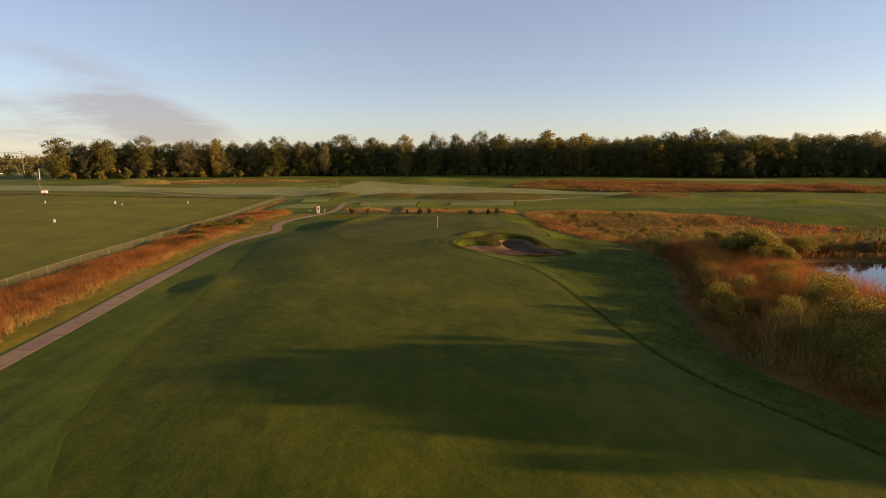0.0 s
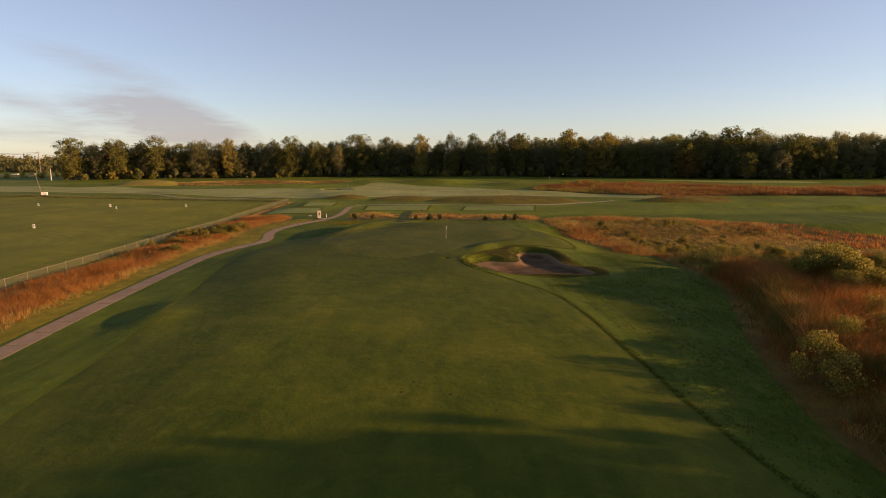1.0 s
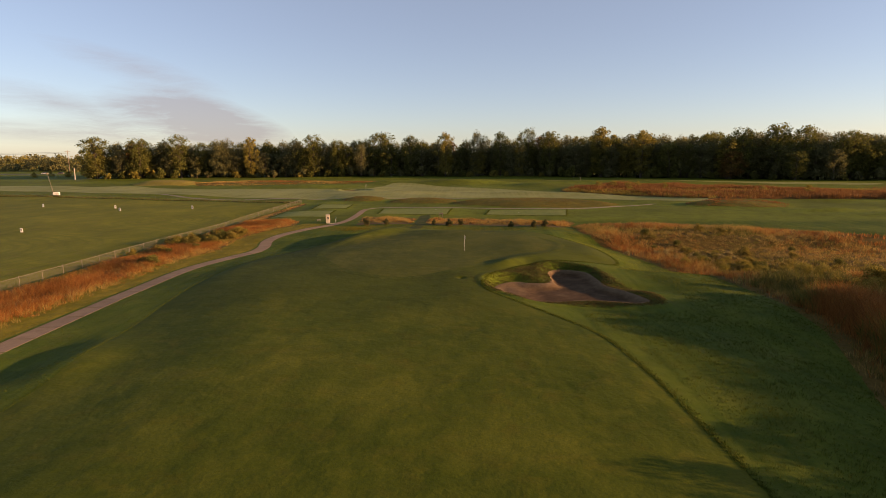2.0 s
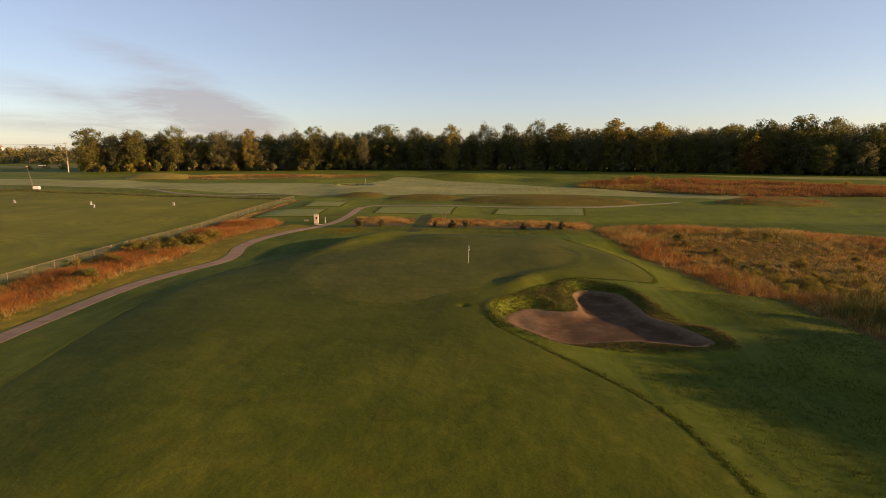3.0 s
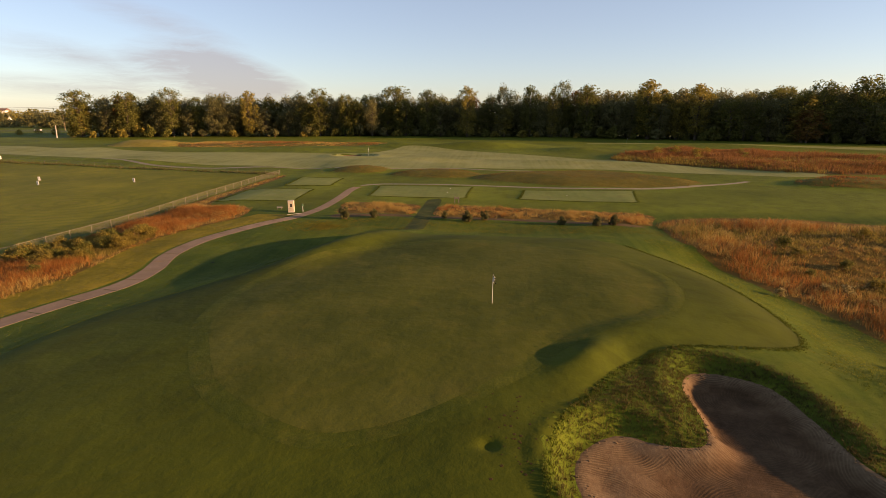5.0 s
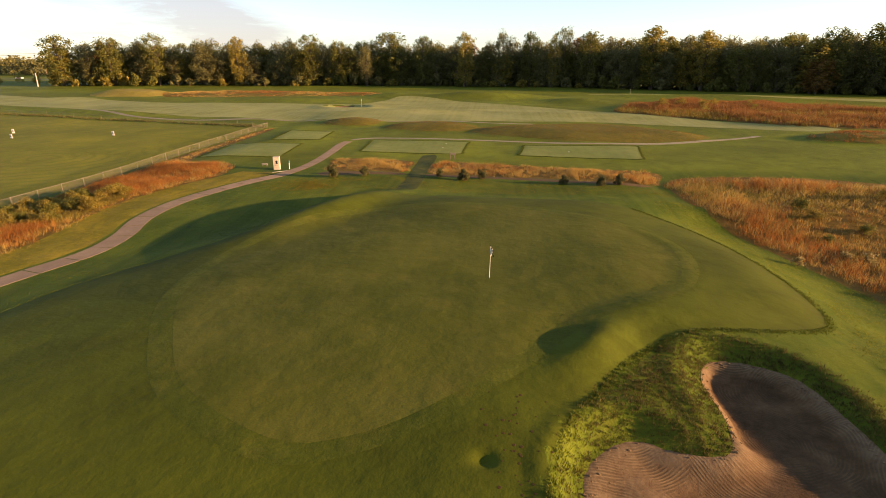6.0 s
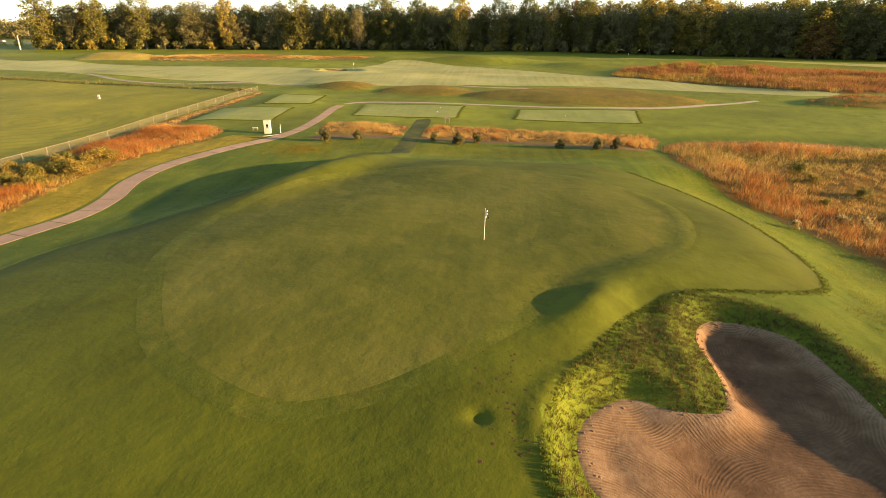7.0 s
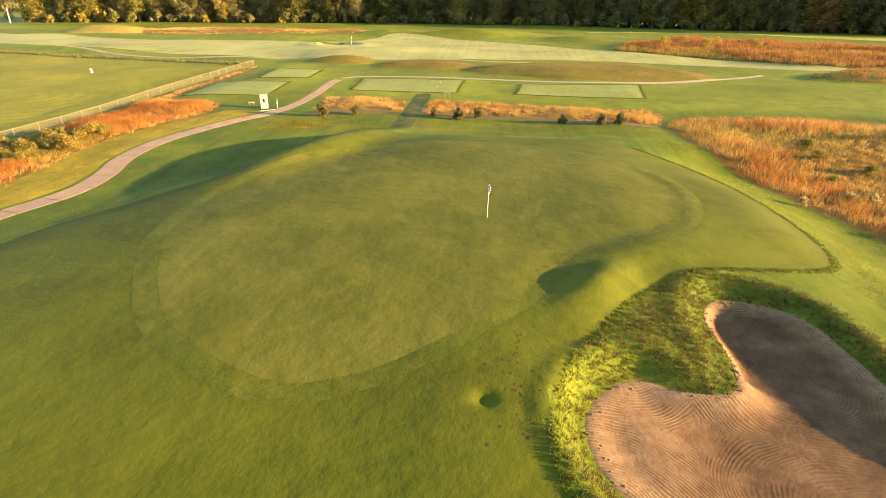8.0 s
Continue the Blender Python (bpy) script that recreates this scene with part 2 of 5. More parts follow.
def raked_sand():
    """Coarse sand, damp inside and dry on its slopes, with whorls of fine rake furrows shaded in colour."""
    n = Nodes("raked sand")
    w = n.t.nodes.new("ShaderNodeTexNoise")
    w.inputs["Scale"].default_value, w.inputs["Detail"].default_value = 0.35, 2.0
    n.t.links.new(n.geo.outputs["Position"], w.inputs["Vector"])
    v = n.t.nodes.new("ShaderNodeVectorMath")
    v.operation = "MULTIPLY_ADD"
    n.t.links.new(w.outputs["Color"], v.inputs[0])
    v.inputs[1].default_value = (1.0, 1.0, 0)
    n.t.links.new(n.geo.outputs["Position"], v.inputs[2])
    cells = n.t.nodes.new("ShaderNodeTexVoronoi")
    cells.voronoi_dimensions = "2D"
    cells.inputs["Scale"].default_value = 0.21
    n.t.links.new(v.outputs[0], cells.inputs["Vector"])
    wob = n.math("MULTIPLY", n.noise(1.4, 5, 0.65, shift=4), 0.014)
    rings = n.math("SINE", n.math("MULTIPLY", n.math("ADD", cells.outputs["Distance"], wob), 250.0))
    fine = n.math("SINE", n.math("MULTIPLY", n.math("ADD", cells.outputs["Distance"], wob), 61.0))
    worn = n.ramp(n.noise(0.9, 5, 0.7, shift=3), (0.40, 0.0), (0.60, 1.0))
    sep = n.t.nodes.new("ShaderNodeSeparateXYZ")
    n.t.links.new(n.geo.outputs["Position"], sep.inputs[0])
    dry = n.ramp(n.math("ADD", sep.outputs[2], n.math("MULTIPLY", n.noise(1.2, 4, 0.6), 0.5)), (0.40, 0.0), (0.75, 1.0))
    c = n.ramp(n.noise(0.6, 6, 0.7, shift=6), (0.34, (0.036, 0.020, 0.009)), (0.5, (0.069, 0.040, 0.019)), (0.68, (0.122, 0.078, 0.041)))
    c = n.mix(dry, c, (0.155, 0.106, 0.060))
    c = n.mix(n.ramp(n.noise(4, 5, 0.75), (0.36, 0.6), (0.58, 0.0)), c, (0.085, 0.050, 0.027))
    # furrow troughs painted darker, for the shade that lies in them
    c = n.mix(n.math("MULTIPLY", n.ramp(rings, (0.0, 0.45), (0.5, 0.0)), worn), c, (0.040, 0.026, 0.012))
    lines = n.math("ADD", n.math("MULTIPLY", rings, 0.40), n.math("MULTIPLY", fine, 0.08))
    h = n.math("ADD", n.math("MULTIPLY", lines, worn), n.math("MULTIPLY", n.noise(4, 6, 0.8), 3.0))
    return n.end(c, 0.95, n.bump(h, 0.55, 0.018), spec=0.1)


def water():
    n = Nodes("still pond water")
    return n.end((0.012, 0.016, 0.016), 0.04, n.bump(n.noise(1.5, 2), 0.04, 0.02), spec=0.6)


M_PATH, M_SAND, M_WATER = concrete(), raked_sand(), water()

# ---- mesh helpers ----


def spline(points, step=0.6, closed=True):
    """A smooth line through the given corners, as an array of points about step apart."""
    p = np.array(points, float)
    n = len(p)
    out = []
    for i in range(n if closed else n - 1):
        if closed:
            q = [p[(i + k - 1) % n] for k in range(4)]
        else:
            q = [p[max(i - 1, 0)], p[i], p[i + 1], p[min(i + 2, n - 1)]]
        m = max(2, int(np.linalg.norm(q[2] - q[1]) / step))
        t = np.linspace(0, 1, m, endpoint=False)[:, None]
        out.append(0.5 * (2 * q[1] + (q[2] - q[0]) * t + (2 * q[0] - 5 * q[1] + 4 * q[2] - q[3]) * t ** 2 + (3 * q[1] - q[0] - 3 * q[2] + q[3]) * t ** 3))
    if not closed:
        out.append(p[-1:])
    return np.concatenate(out)


def inside(poly, x, y):
    """How far the points lie inside a closed outline (negative: outside, cut off at 30 m)."""
    x, y = np.asarray(x, float), np.asarray(y, float)
    res = np.full(x.shape, -30.0)
    lo, hi = poly.min(0) - 30, poly.max(0) + 30
    near = (x > lo[0]) & (x < hi[0]) & (y > lo[1]) & (y < hi[1])
    if not near.any():
        return res
    px, py = x[near], y[near]
    d2, odd = np.full(px.shape, 900.0), np.zeros(px.shape, bool)
    for (ax, ay), (bx, by) in zip(poly, np.roll(poly, -1, 0)):
        ex, ey = bx - ax, by - ay
        t = np.clip(((px - ax) * ex + (py - ay) * ey) / (ex * ex + ey * ey + 1e-12), 0, 1)
        d2 = np.minimum(d2, (px - ax - t * ex) ** 2 + (py - ay - t * ey) ** 2)
        if ay != by:
            odd ^= ((ay > py) != (by > py)) & (px < ax + ex * (py - ay) / ey)
    res[near] = np.where(odd, 1, -1) * np.sqrt(d2)
    return res


def smooth(v, lo, hi):
    t = np.clip((v - lo) / (hi - lo), 0, 1)
    return t * t * (3 - 2 * t)


def mound(x, y, cx, cy, rx, ry, height, turn=0.0):
    c, s = math.cos(radians(turn)), math.sin(radians(turn))
    u, v = ((x - cx) * c + (y - cy) * s) / rx, ((y - cy) * c - (x - cx) * s) / ry
    return height * np.exp(-(u * u + v * v) * 1.4)


def raw_mesh(name, verts, tris, smooth_faces=False):
    """A mesh from arrays of points and triangles."""
    me = bpy.data.meshes.new(name)
    verts, tris = np.asarray(verts, np.float32), np.asarray(tris, np.int32)
    me.vertices.add(len(verts))
    me.vertices.foreach_set("co", verts.ravel())
    me.loops.add(tris.size)
    me.loops.foreach_set("vertex_index", tris.ravel())
    me.polygons.add(len(tris))
    me.polygons.foreach_set("loop_start", np.arange(0, tris.size, 3, dtype=np.int32))
    me.polygons.foreach_set("loop_total", np.full(len(tris), 3, np.int32))
    me.polygons.foreach_set("use_smooth", np.full(len(tris), smooth_faces))
    me.update(calc_edges=True)
    return me


def part(name, data, material, parent=None, label=""):
    """Links a bmesh or a mesh as one object under a thing or a part."""
    if isinstance(data, bmesh.types.BMesh):
        me = bpy.data.meshes.new(name)
        data.to_mesh(me)
        data.free()
    else:
        me = data
    if not me.materials:
        me.materials.append(material)
    ob = new(name, me)
    ob.parent = parent
    return tagged(ob, label)


def box(bm, x0, x1, y0, y1, z0, z1, bevel=0.0):
    m = Matrix.LocRotScale(((x0 + x1) / 2, (y0 + y1) / 2, (z0 + z1) / 2), None, (x1 - x0, y1 - y0, z1 - z0))
    r = bmesh.ops.create_cube(bm, size=1, matrix=m)
    if bevel:
        es = list({ed for v in r["verts"] for ed in v.link_edges})
        bmesh.ops.bevel(bm, geom=es, offset=bevel, segments=2, affect="EDGES", profile=0.5)
    return bm


def rod(bm, p, q, r0, r1=None, sides=8):
    """A tapered rod from p to q."""
    p, q = Vector(p), Vector(q)
    d = q - p
    m = Matrix.Translation((p + q) / 2) @ d.to_track_quat("Z", "Y").to_matrix().to_4x4()
    bmesh.ops.create_cone(bm, cap_ends=True, segments=sides, radius1=r0, radius2=r0 if r1 is None else r1, depth=d.length, matrix=m)
    return bm


def B():
    return bmesh.new()


def empty(name, m, label, category, group=""):
    ob = new(name)
    ob.matrix_world = m
    ob.empty_display_size = 0.2
    return tagged(ob, label, category, group)

# ---- plan of the course ----
GREEN = spline([(-4.5, 71.2), (-8.8, 73.8), (-11.6, 77.9), (-13.3, 81.8), (-13.6, 86.7), (-12.1, 91.8), (-8.6, 96.9), (-3.6, 99.6), (2.5, 100.2), (8.7, 98.7),
                (13.0, 95.4), (14.6, 91.8), (14.2, 88.1), (12.6, 85.0), (10.2, 83.2), (7.6, 81.6), (5.4, 79.4), (3.6, 76.6), (0.7, 73.3), (-1.9, 71.5)])
MOWN = spline([(-9, 4), (-13.5, 17), (-16.5, 24.1), (-18.7, 34), (-19.2, 46), (-20.6, 56.5), (-22.0, 66), (-22.3, 75), (-21.4, 82.5), (-18.4, 88), (-15, 92.2),
               (-11, 99.6), (-8.3, 104.6), (-3, 106), (7, 106.2), (13.4, 105.4), (17.6, 101.6), (20, 96.3), (20.9, 91.5), (21, 86.5), (19.9, 83.4), (16.5, 81.4),
               (12.3, 80.4), (9.2, 78.3), (6.9, 75.3), (5.0, 72.2), (4.3, 69.4), (4.7, 67.0), (6.4, 64.6), (9.2, 61), (11.8, 56.5), (13.0, 50), (13.6, 42), (14.1, 34),
               (15.2, 27), (17.8, 21), (20.5, 14), (22, 4)])
SAND = spline([(5.5, 70.5), (6.2, 72.2), (7.7, 73.2), (9.2, 72.7), (10.8, 72.8), (11.4, 74.6), (11.5, 77.3), (12.5, 78.8), (14.2, 78.6),
               (15.6, 77.4), (16.0, 74.5), (16.2, 71.8), (17.4, 69.9), (18.3, 67.7), (18.5, 66.3), (17.2, 65.6), (15.2, 66.1), (13.1, 66.4), (11.0, 65.9), (9.0, 65.7), (7.3, 67.0), (5.9, 68.7)], 0.3)
POND = spline([(46.5, 64), (42.4, 59.5), (40.6, 54), (41.5, 49), (45, 44.5), (52, 40), (62, 42), (67, 49), (62, 58), (54, 64)], 1.0)
MARSH = spline([(21.6, 110.5), (23.6, 119.5), (34, 121), (46, 119.5), (66, 108), (90, 97), (125, 84), (150, 60), (150, 20), (120, -20), (60, -25), (38, -10), (27, 8),
                (22.6, 21), (19.6, 30), (20.2, 37), (22.6, 45), (26.0, 53), (28.6, 61), (29.6, 72), (28.0, 84), (26.6, 92), (24.6, 99), (22.6, 106)], 1.2)
FESCUE_LEFT = spline([(-41.5, 30), (-29.7, 30), (-29.6, 44), (-30.1, 56), (-30.6, 68), (-30.9, 80), (-30.4, 86), (-30.1, 92), (-31.0, 98), (-31, 104), (-29.4, 110), (-27.8, 116),
                      (-30, 122.5), (-36.4, 124.6), (-38.2, 135), (-38, 148), (-38.4, 158), (-40, 160), (-40.6, 140), (-41.2, 110), (-41.6, 70)], 1.0)
STRIP_A = spline([(-16.3, 119.2), (-12, 119.6), (-7.6, 119.4), (-7.0, 122), (-7.2, 126.3), (-12, 127), (-17, 126.6), (-17.2, 122)])
STRIP_B = spline([(-4.2, 119.2), (4, 118.4), (12, 117), (20.2, 115.6), (21.8, 118), (22.4, 122), (14, 123.4), (4, 125.2), (-3.6, 126.4)])
TEES = [[(-36.9, 127.6), (-25.4, 127.2), (-26.0, 137.8), (-37.2, 138.8)], [(-31.9, 141.8), (-24.6, 142.4), (-25.4, 153.4), (-33.0, 153.2)],
        [(-15.3, 132.2), (-1.2, 131.6), (-0.5, 141.6), (-15.8, 143.0)], [(7.0, 131.2), (22.9, 129.4), (24.8, 139.6), (8.2, 139.4)]]
TEES = [spline(np.concatenate([np.linspace(p, q, 6, endpoint=False) for p, q in zip(np.array(t), np.roll(np.array(t), -1, 0))]), 0.8) for t in TEES]
FAR_FAIRWAY = spline([(-150, 205), (-108, 192), (-80, 182), (-50, 176), (-32, 174), (-15, 171), (4, 172.5), (28, 173), (46, 166), (60, 160.5), (66, 161.5), (66, 165.5),
                      (48, 178.5), (33, 192), (15, 210), (-6, 228), (-26, 236), (-36, 214), (-68, 214), (-101, 216), (-150, 232), (-190, 240), (-190, 215)], 2.0)
FAR_GREEN = spline([(42, 262), (70, 256), (100, 246), (150, 230), (160, 240), (110, 262), (70, 274), (44, 274)], 2.0)
MOUND_A = spline([(-16.5, 158), (-9, 154.5), (-2, 155), (0.5, 160), (-3, 166.5), (-10, 168.5), (-15.5, 165)], 1.0)
MOUND_B = spline([(0, 152.5), (8, 147.5), (16, 144), (27, 144), (37, 147.5), (39, 153), (33, 161), (26, 166), (18, 166.5), (8, 163), (1, 158.5)], 1.0)
MOUND_C = spline([(-30, 164), (-24, 161.5), (-19.5, 164.5), (-20.5, 171), (-26, 173), (-30.5, 170)], 1.0)
MOUND_D = spline([(54, 148.5), (60, 145), (68, 143), (76, 146), (76, 154), (66, 157), (58, 154)], 1.0)
GOLD_MOUND = spline([(-134, 238), (-122, 236), (-110, 240), (-112, 254), (-124, 262), (-138, 260), (-141, 248)], 1.5)
FAR_FESCUE = spline([(-110, 240), (-88, 238), (-70, 243), (-56, 247), (-38, 253), (-36, 262), (-60, 268), (-90, 270), (-112, 266)], 2.0)
FAR_FESCUE_RIGHT = spline([(33, 192), (43, 182), (54, 175), (61, 166), (72, 163), (90, 164), (115, 160), (150, 150), (155, 185), (118, 196), (96, 202), (84, 222), (68, 228), (48, 220), (38, 206)], 2.0)
FAR_SAND = spline([(-41, 203), (-37, 199), (-31, 199.5), (-30, 203), (-34, 206.5), (-39, 206.5)], 1.0)
RANGE = spline(np.concatenate([np.linspace(p, q, 12, endpoint=False) for p, q in zip(np.array([(-42.6, 20), (-42.0, 161), (-170, 192), (-170, 20)]),
                                                                                     np.array([(-42.0, 161), (-170, 192), (-170, 20), (-42.6, 20)]))]), 4.0)
BED_A = spline([(-16.5, 116.6), (-12, 117.6), (-7.4, 117.9), (-7.3, 119.0), (-12, 119.2), (-16.8, 118.6)], 0.8)
BED_B = spline([(-4.2, 117.7), (3, 117.4), (12, 115.6), (19, 114.4), (19.8, 115.4), (12, 116.8), (4, 118.4), (-4, 119.0)], 0.8)
PATH_LINE = spline([(-25.5, 6), (-26, 20), (-26.3, 33), (-26.5, 42), (-27.2, 52), (-27.8, 62), (-28.1, 72), (-27.9, 79), (-26.4, 85.5), (-25.2, 90), (-25.4, 94), (-26.6, 98.5),
                    (-26.5, 103.5), (-25.0, 108.5), (-23.3, 113), (-21.3, 117), (-19.9, 123), (-19.7, 131), (-20.1, 139), (-19.6, 144)], 0.25, False)
FAR_PATH_LINE = spline([(-19.6, 144), (-16.5, 146.2), (-9.6, 145.6), (3.7, 144.2), (14.5, 142.4), (23, 142.6), (32, 144.4), (41.5, 149), (50, 154.6)], 0.5, False)


def along(line, x, y):
    """Distance to an open line."""
    d2 = np.full(np.shape(x), 1e6)
    for px, py in line[::3]:
        d2 = np.minimum(d2, (x - px) ** 2 + (y - py) ** 2)
    return np.sqrt(d2)


def height(x, y):
    """Height of the ground."""
    x, y = np.asarray(x, float), np.asarray(y, float)
    far = smooth(np.hypot(x, y - 80), 250, 500)
    h = 0.45 + 0.10 * np.sin(x / 9 + 1) * np.sin(y / 11) + 0.05 * np.sin(x / 3.7 + y / 5.1)
    m = inside(MOWN, x, y)
    easy = smooth(-x, 4, 10) * np.maximum(smooth(72 - y, 0, 6), 0.6 * smooth(92 - y, 0, 5))
    h = h + 0.65 * ((1 - easy) * smooth(m, -5.5, 3.5) + easy * (0.12 + 0.88 * smooth(m, -7.5, 9))) + 0.2 * np.maximum(smooth(m, 0, 9), 0.45 * smooth(-x, 4, 10) * smooth(m, -3, 1) * smooth(y, 66, 74) * (1 - easy)) + 0.15 * smooth(m, -3 - 6 * smooth(-x, 6, 12), 5) * smooth(y, 54, 70) - 0.15 * smooth(54 - y, 0, 20) * smooth(m, -3, 3)
    h = h + 0.06 * smooth(-x, 7, 19) * smooth(m, -1, 2.5) * smooth(y, 58, 70) * smooth(92 - y, 0, 8)
    g = inside(GREEN, x, y)
    h = h + 0.06 * smooth(g, -5, 3) - mound(x, y, 3, 86, 8, 7, 0.2)
    h = h - 1.25 * smooth(x, 9.5, 25) * smooth(y, 78, 84) * smooth(108 - y, 0, 6)
    # the shoulder above the path, with its knolls, and the drop behind the green
    h = h + mound(x, y, -20.0, 51, 2.4, 4.5, 0.36, 12) + mound(x, y, -20.8, 76, 2.6, 6.0, 0.10, 4) + mound(x, y, -10.2, 100.0, 2.7, 10.5, 0.95, -27)
    h = h - mound(x, y, -23.2, 51, 2.0, 4.5, 0.22) - mound(x, y, -15.0, 101.0, 3.0, 8.0, 0.42, -29)
    h = h + mound(x, y, -1, 101, 6, 3.5, 0.25) + mound(x, y, 19, 90, 4, 9, 0.3)
    h = h + 0.13 * smooth(-g, -0.5, 0.6) * smooth(x + 0.6 * (y - 78), 2, 6) * smooth(100 - y, 0, 6) * smooth(m, 0, 2.5)
    h = h + mound(x, y, 7.5, 78.4, 2.9, 1.15, 0.44, 55) - mound(x, y, 5.5, 78.5, 2.6, 1.1, 0.16, 55)
    # low ground with the pond
    h = h + mound(x, y, 6.2, 70.5, 5.5, 8.0, 0.46) - mound(x, y, -2.5, 70, 4.5, 7, 0.14) - (0.6 - 0.4 * smooth(72 - y, 0, 8)) * smooth(inside(MARSH, x, y), -6, 5) - 0.8 * smooth(inside(POND, x, y), -4, 2)
    h = h - mound(x, y, 22, 61, 4, 15, 0.45, 14)
    # bunker: raised collar, then the hollow
    s = inside(SAND, x, y)
    east = smooth(x + 0.5 * (y - 75), 9, 15)
    south = 1 - 0.9 * np.exp(-((y - 71.2) / 1.3) ** 2)
    h = h + (0.34 * south - 0.1 + 0.16 * smooth(70.5 - y, 0, 2)) * smooth(s, -6, -1.5) * east + mound(x, y, 9.2, 75.8, 2.2, 2.2, 0.18) + 0.09 * smooth(s, -1.9, -1.2) * (1 - east * (1 - south))
    h = np.where(s > -1.3, h + (0.5 - (0.5 - 0.32 * smooth(10.0 - x, 0, 3) - 0.12 * smooth(x, 13.5, 15.5) * (1 - south)) * smooth(s / (1.0 - 0.55 * smooth(13.0 - x, 0, 1) * smooth(y, 73, 74)), 0.0, 1.3) - h) * smooth(s, -1.2, 0.05), h)
    # the range lies lower; a dimple in the apron
    h = h - 0.5 * smooth(-x, 32, 40) * smooth(196 - y, 0, 24) - mound(x, y, 2.5, 70.75, 0.40, 0.40, 0.15)
    # tees, mounds and far slopes
    for t in TEES:
        k = smooth(inside(t, x, y), -2.4, 0.6)
        h = h + 0.14 * k
    for poly, up, w in ((MOUND_A, 0.9, 6), (MOUND_B, 1.0, 7), (MOUND_C, 0.9, 5), (MOUND_D, 1.0, 5), (GOLD_MOUND, 1.6, 8), (FAR_FESCUE, 0.7, 8)):
        h = h + up * smooth(inside(poly, x, y), -2, w)
    h = h + 0.9 * smooth(inside(FAR_FESCUE_RIGHT, x, y), -8, 12)
    h = h + mound(x, y, 0, 240, 26, 8, 2.4, 5) + mound(x, y, -60, 222, 30, 6, 0.9, 4) + mound(x, y, 20, 186, 22, 5, 0.7, -10) + mound(x, y, -20, 190, 20, 5, 0.6, 8) + mound(x, y, -120, 225, 30, 6, 0.9, 6) + mound(x, y, 30, 226, 12, 8, 1.4, -20) + mound(x, y, -30, 242, 12, 7, 1.4) + mound(x, y, 75, 250, 40, 9, 1.3, -15)
    h = h + mound(x, y, -90, 184, 30, 4, 0.7, -14) + mound(x, y, -52, 175, 14, 3, 0.5, -10) + mound(x, y, 96, 128, 14, 4, 1.3, -10) + mound(x, y, 80, 138, 9, 3, 0.8)
    fs = inside(FAR_SAND, x, y)
    h = h + 0.5 * smooth(fs, -6, -1) - 1.1 * smooth(fs, -0.8, 1.0)
    h = h + 0.4 * smooth(y, 112, 150) + 0.2 * smooth(y, 150, 260) + 0.15 * np.sin(x / 17 + 2) * np.sin(y / 14 + 1) * smooth(y, 140, 170)
    return h * (1 - far) + 1.0 * far


COVERED = [(MOWN, 1.3), (SAND, 0.7), (FAR_FAIRWAY, 0.8), (FAR_GREEN, 0.8), (RANGE, 1.0), (FAR_SAND, 0.5), *[(t, 1.2) for t in TEES],
           *[(p, 1.4) for p in (MOUND_A, MOUND_B, MOUND_C, MOUND_D, GOLD_MOUND, FAR_FESCUE, FAR_FESCUE_RIGHT, STRIP_A, STRIP_B, BED_A, BED_B, FESCUE_LEFT)], (MARSH, 0.8)]


def steps(*runs):
    out = []
    for lo, hi, d in runs:
        out.append(np.arange(lo, hi, d))
    return np.concatenate(out)


def interpolate(x, y):
    i, j = int(np.clip(np.searchsorted(gx, x) - 1, 0, nx - 2)), int(np.clip(np.searchsorted(gy, y) - 1, 0, ny - 2))
    u, v = (x - gx[i]) / (gx[i + 1] - gx[i]), (y - gy[j]) / (gy[j + 1] - gy[j])
    q = GH[j:j + 2, i:i + 2]
    return float((q[0, 0] * (1 - u) + q[0, 1] * u) * (1 - v) + (q[1, 0] * (1 - u) + q[1, 1] * u) * v)


far_steps = np.array([260, 300, 360, 450, 600, 850, 1200, 1800, 2700, 4000.0])
gx = np.concatenate([-far_steps[::-1], steps((-240, -60, 4), (-60, 3, 0.6), (3, 21, 0.3), (21, 60, 0.8), (60, 240, 4)), far_steps])
gy = np.concatenate([-far_steps[:4:-1] * 0.8, steps((-480, -60, 40), (-60, 10, 4), (10, 62, 0.6), (62, 84, 0.3), (84, 130, 0.6), (130, 280, 1.4)), 20 + far_steps])
GX, GY = np.meshgrid(gx, gy)
GZ = height(GX.ravel(), GY.ravel())
GH = GZ.reshape(GX.shape)
for poly, margin in COVERED:
    GZ = GZ - 0.10 * smooth(inside(poly, GX.ravel(), GY.ravel()), margin * 0.6, margin)
nx, ny = len(gx), len(gy)
ii = (np.arange(ny - 1)[:, None] * nx + np.arange(nx - 1)).ravel()
ground = part("ground", raw_mesh("ground", np.stack([GX.ravel(), GY.ravel(), GZ], 1),
                                 np.concatenate([np.stack([ii, ii + 1, ii + nx + 1], 1), np.stack([ii, ii + nx + 1, ii + nx], 1)]), True), M_ROUGH)
tagged(ground, "uneven rough grass ground of a golf course", "ground", "", "structure")


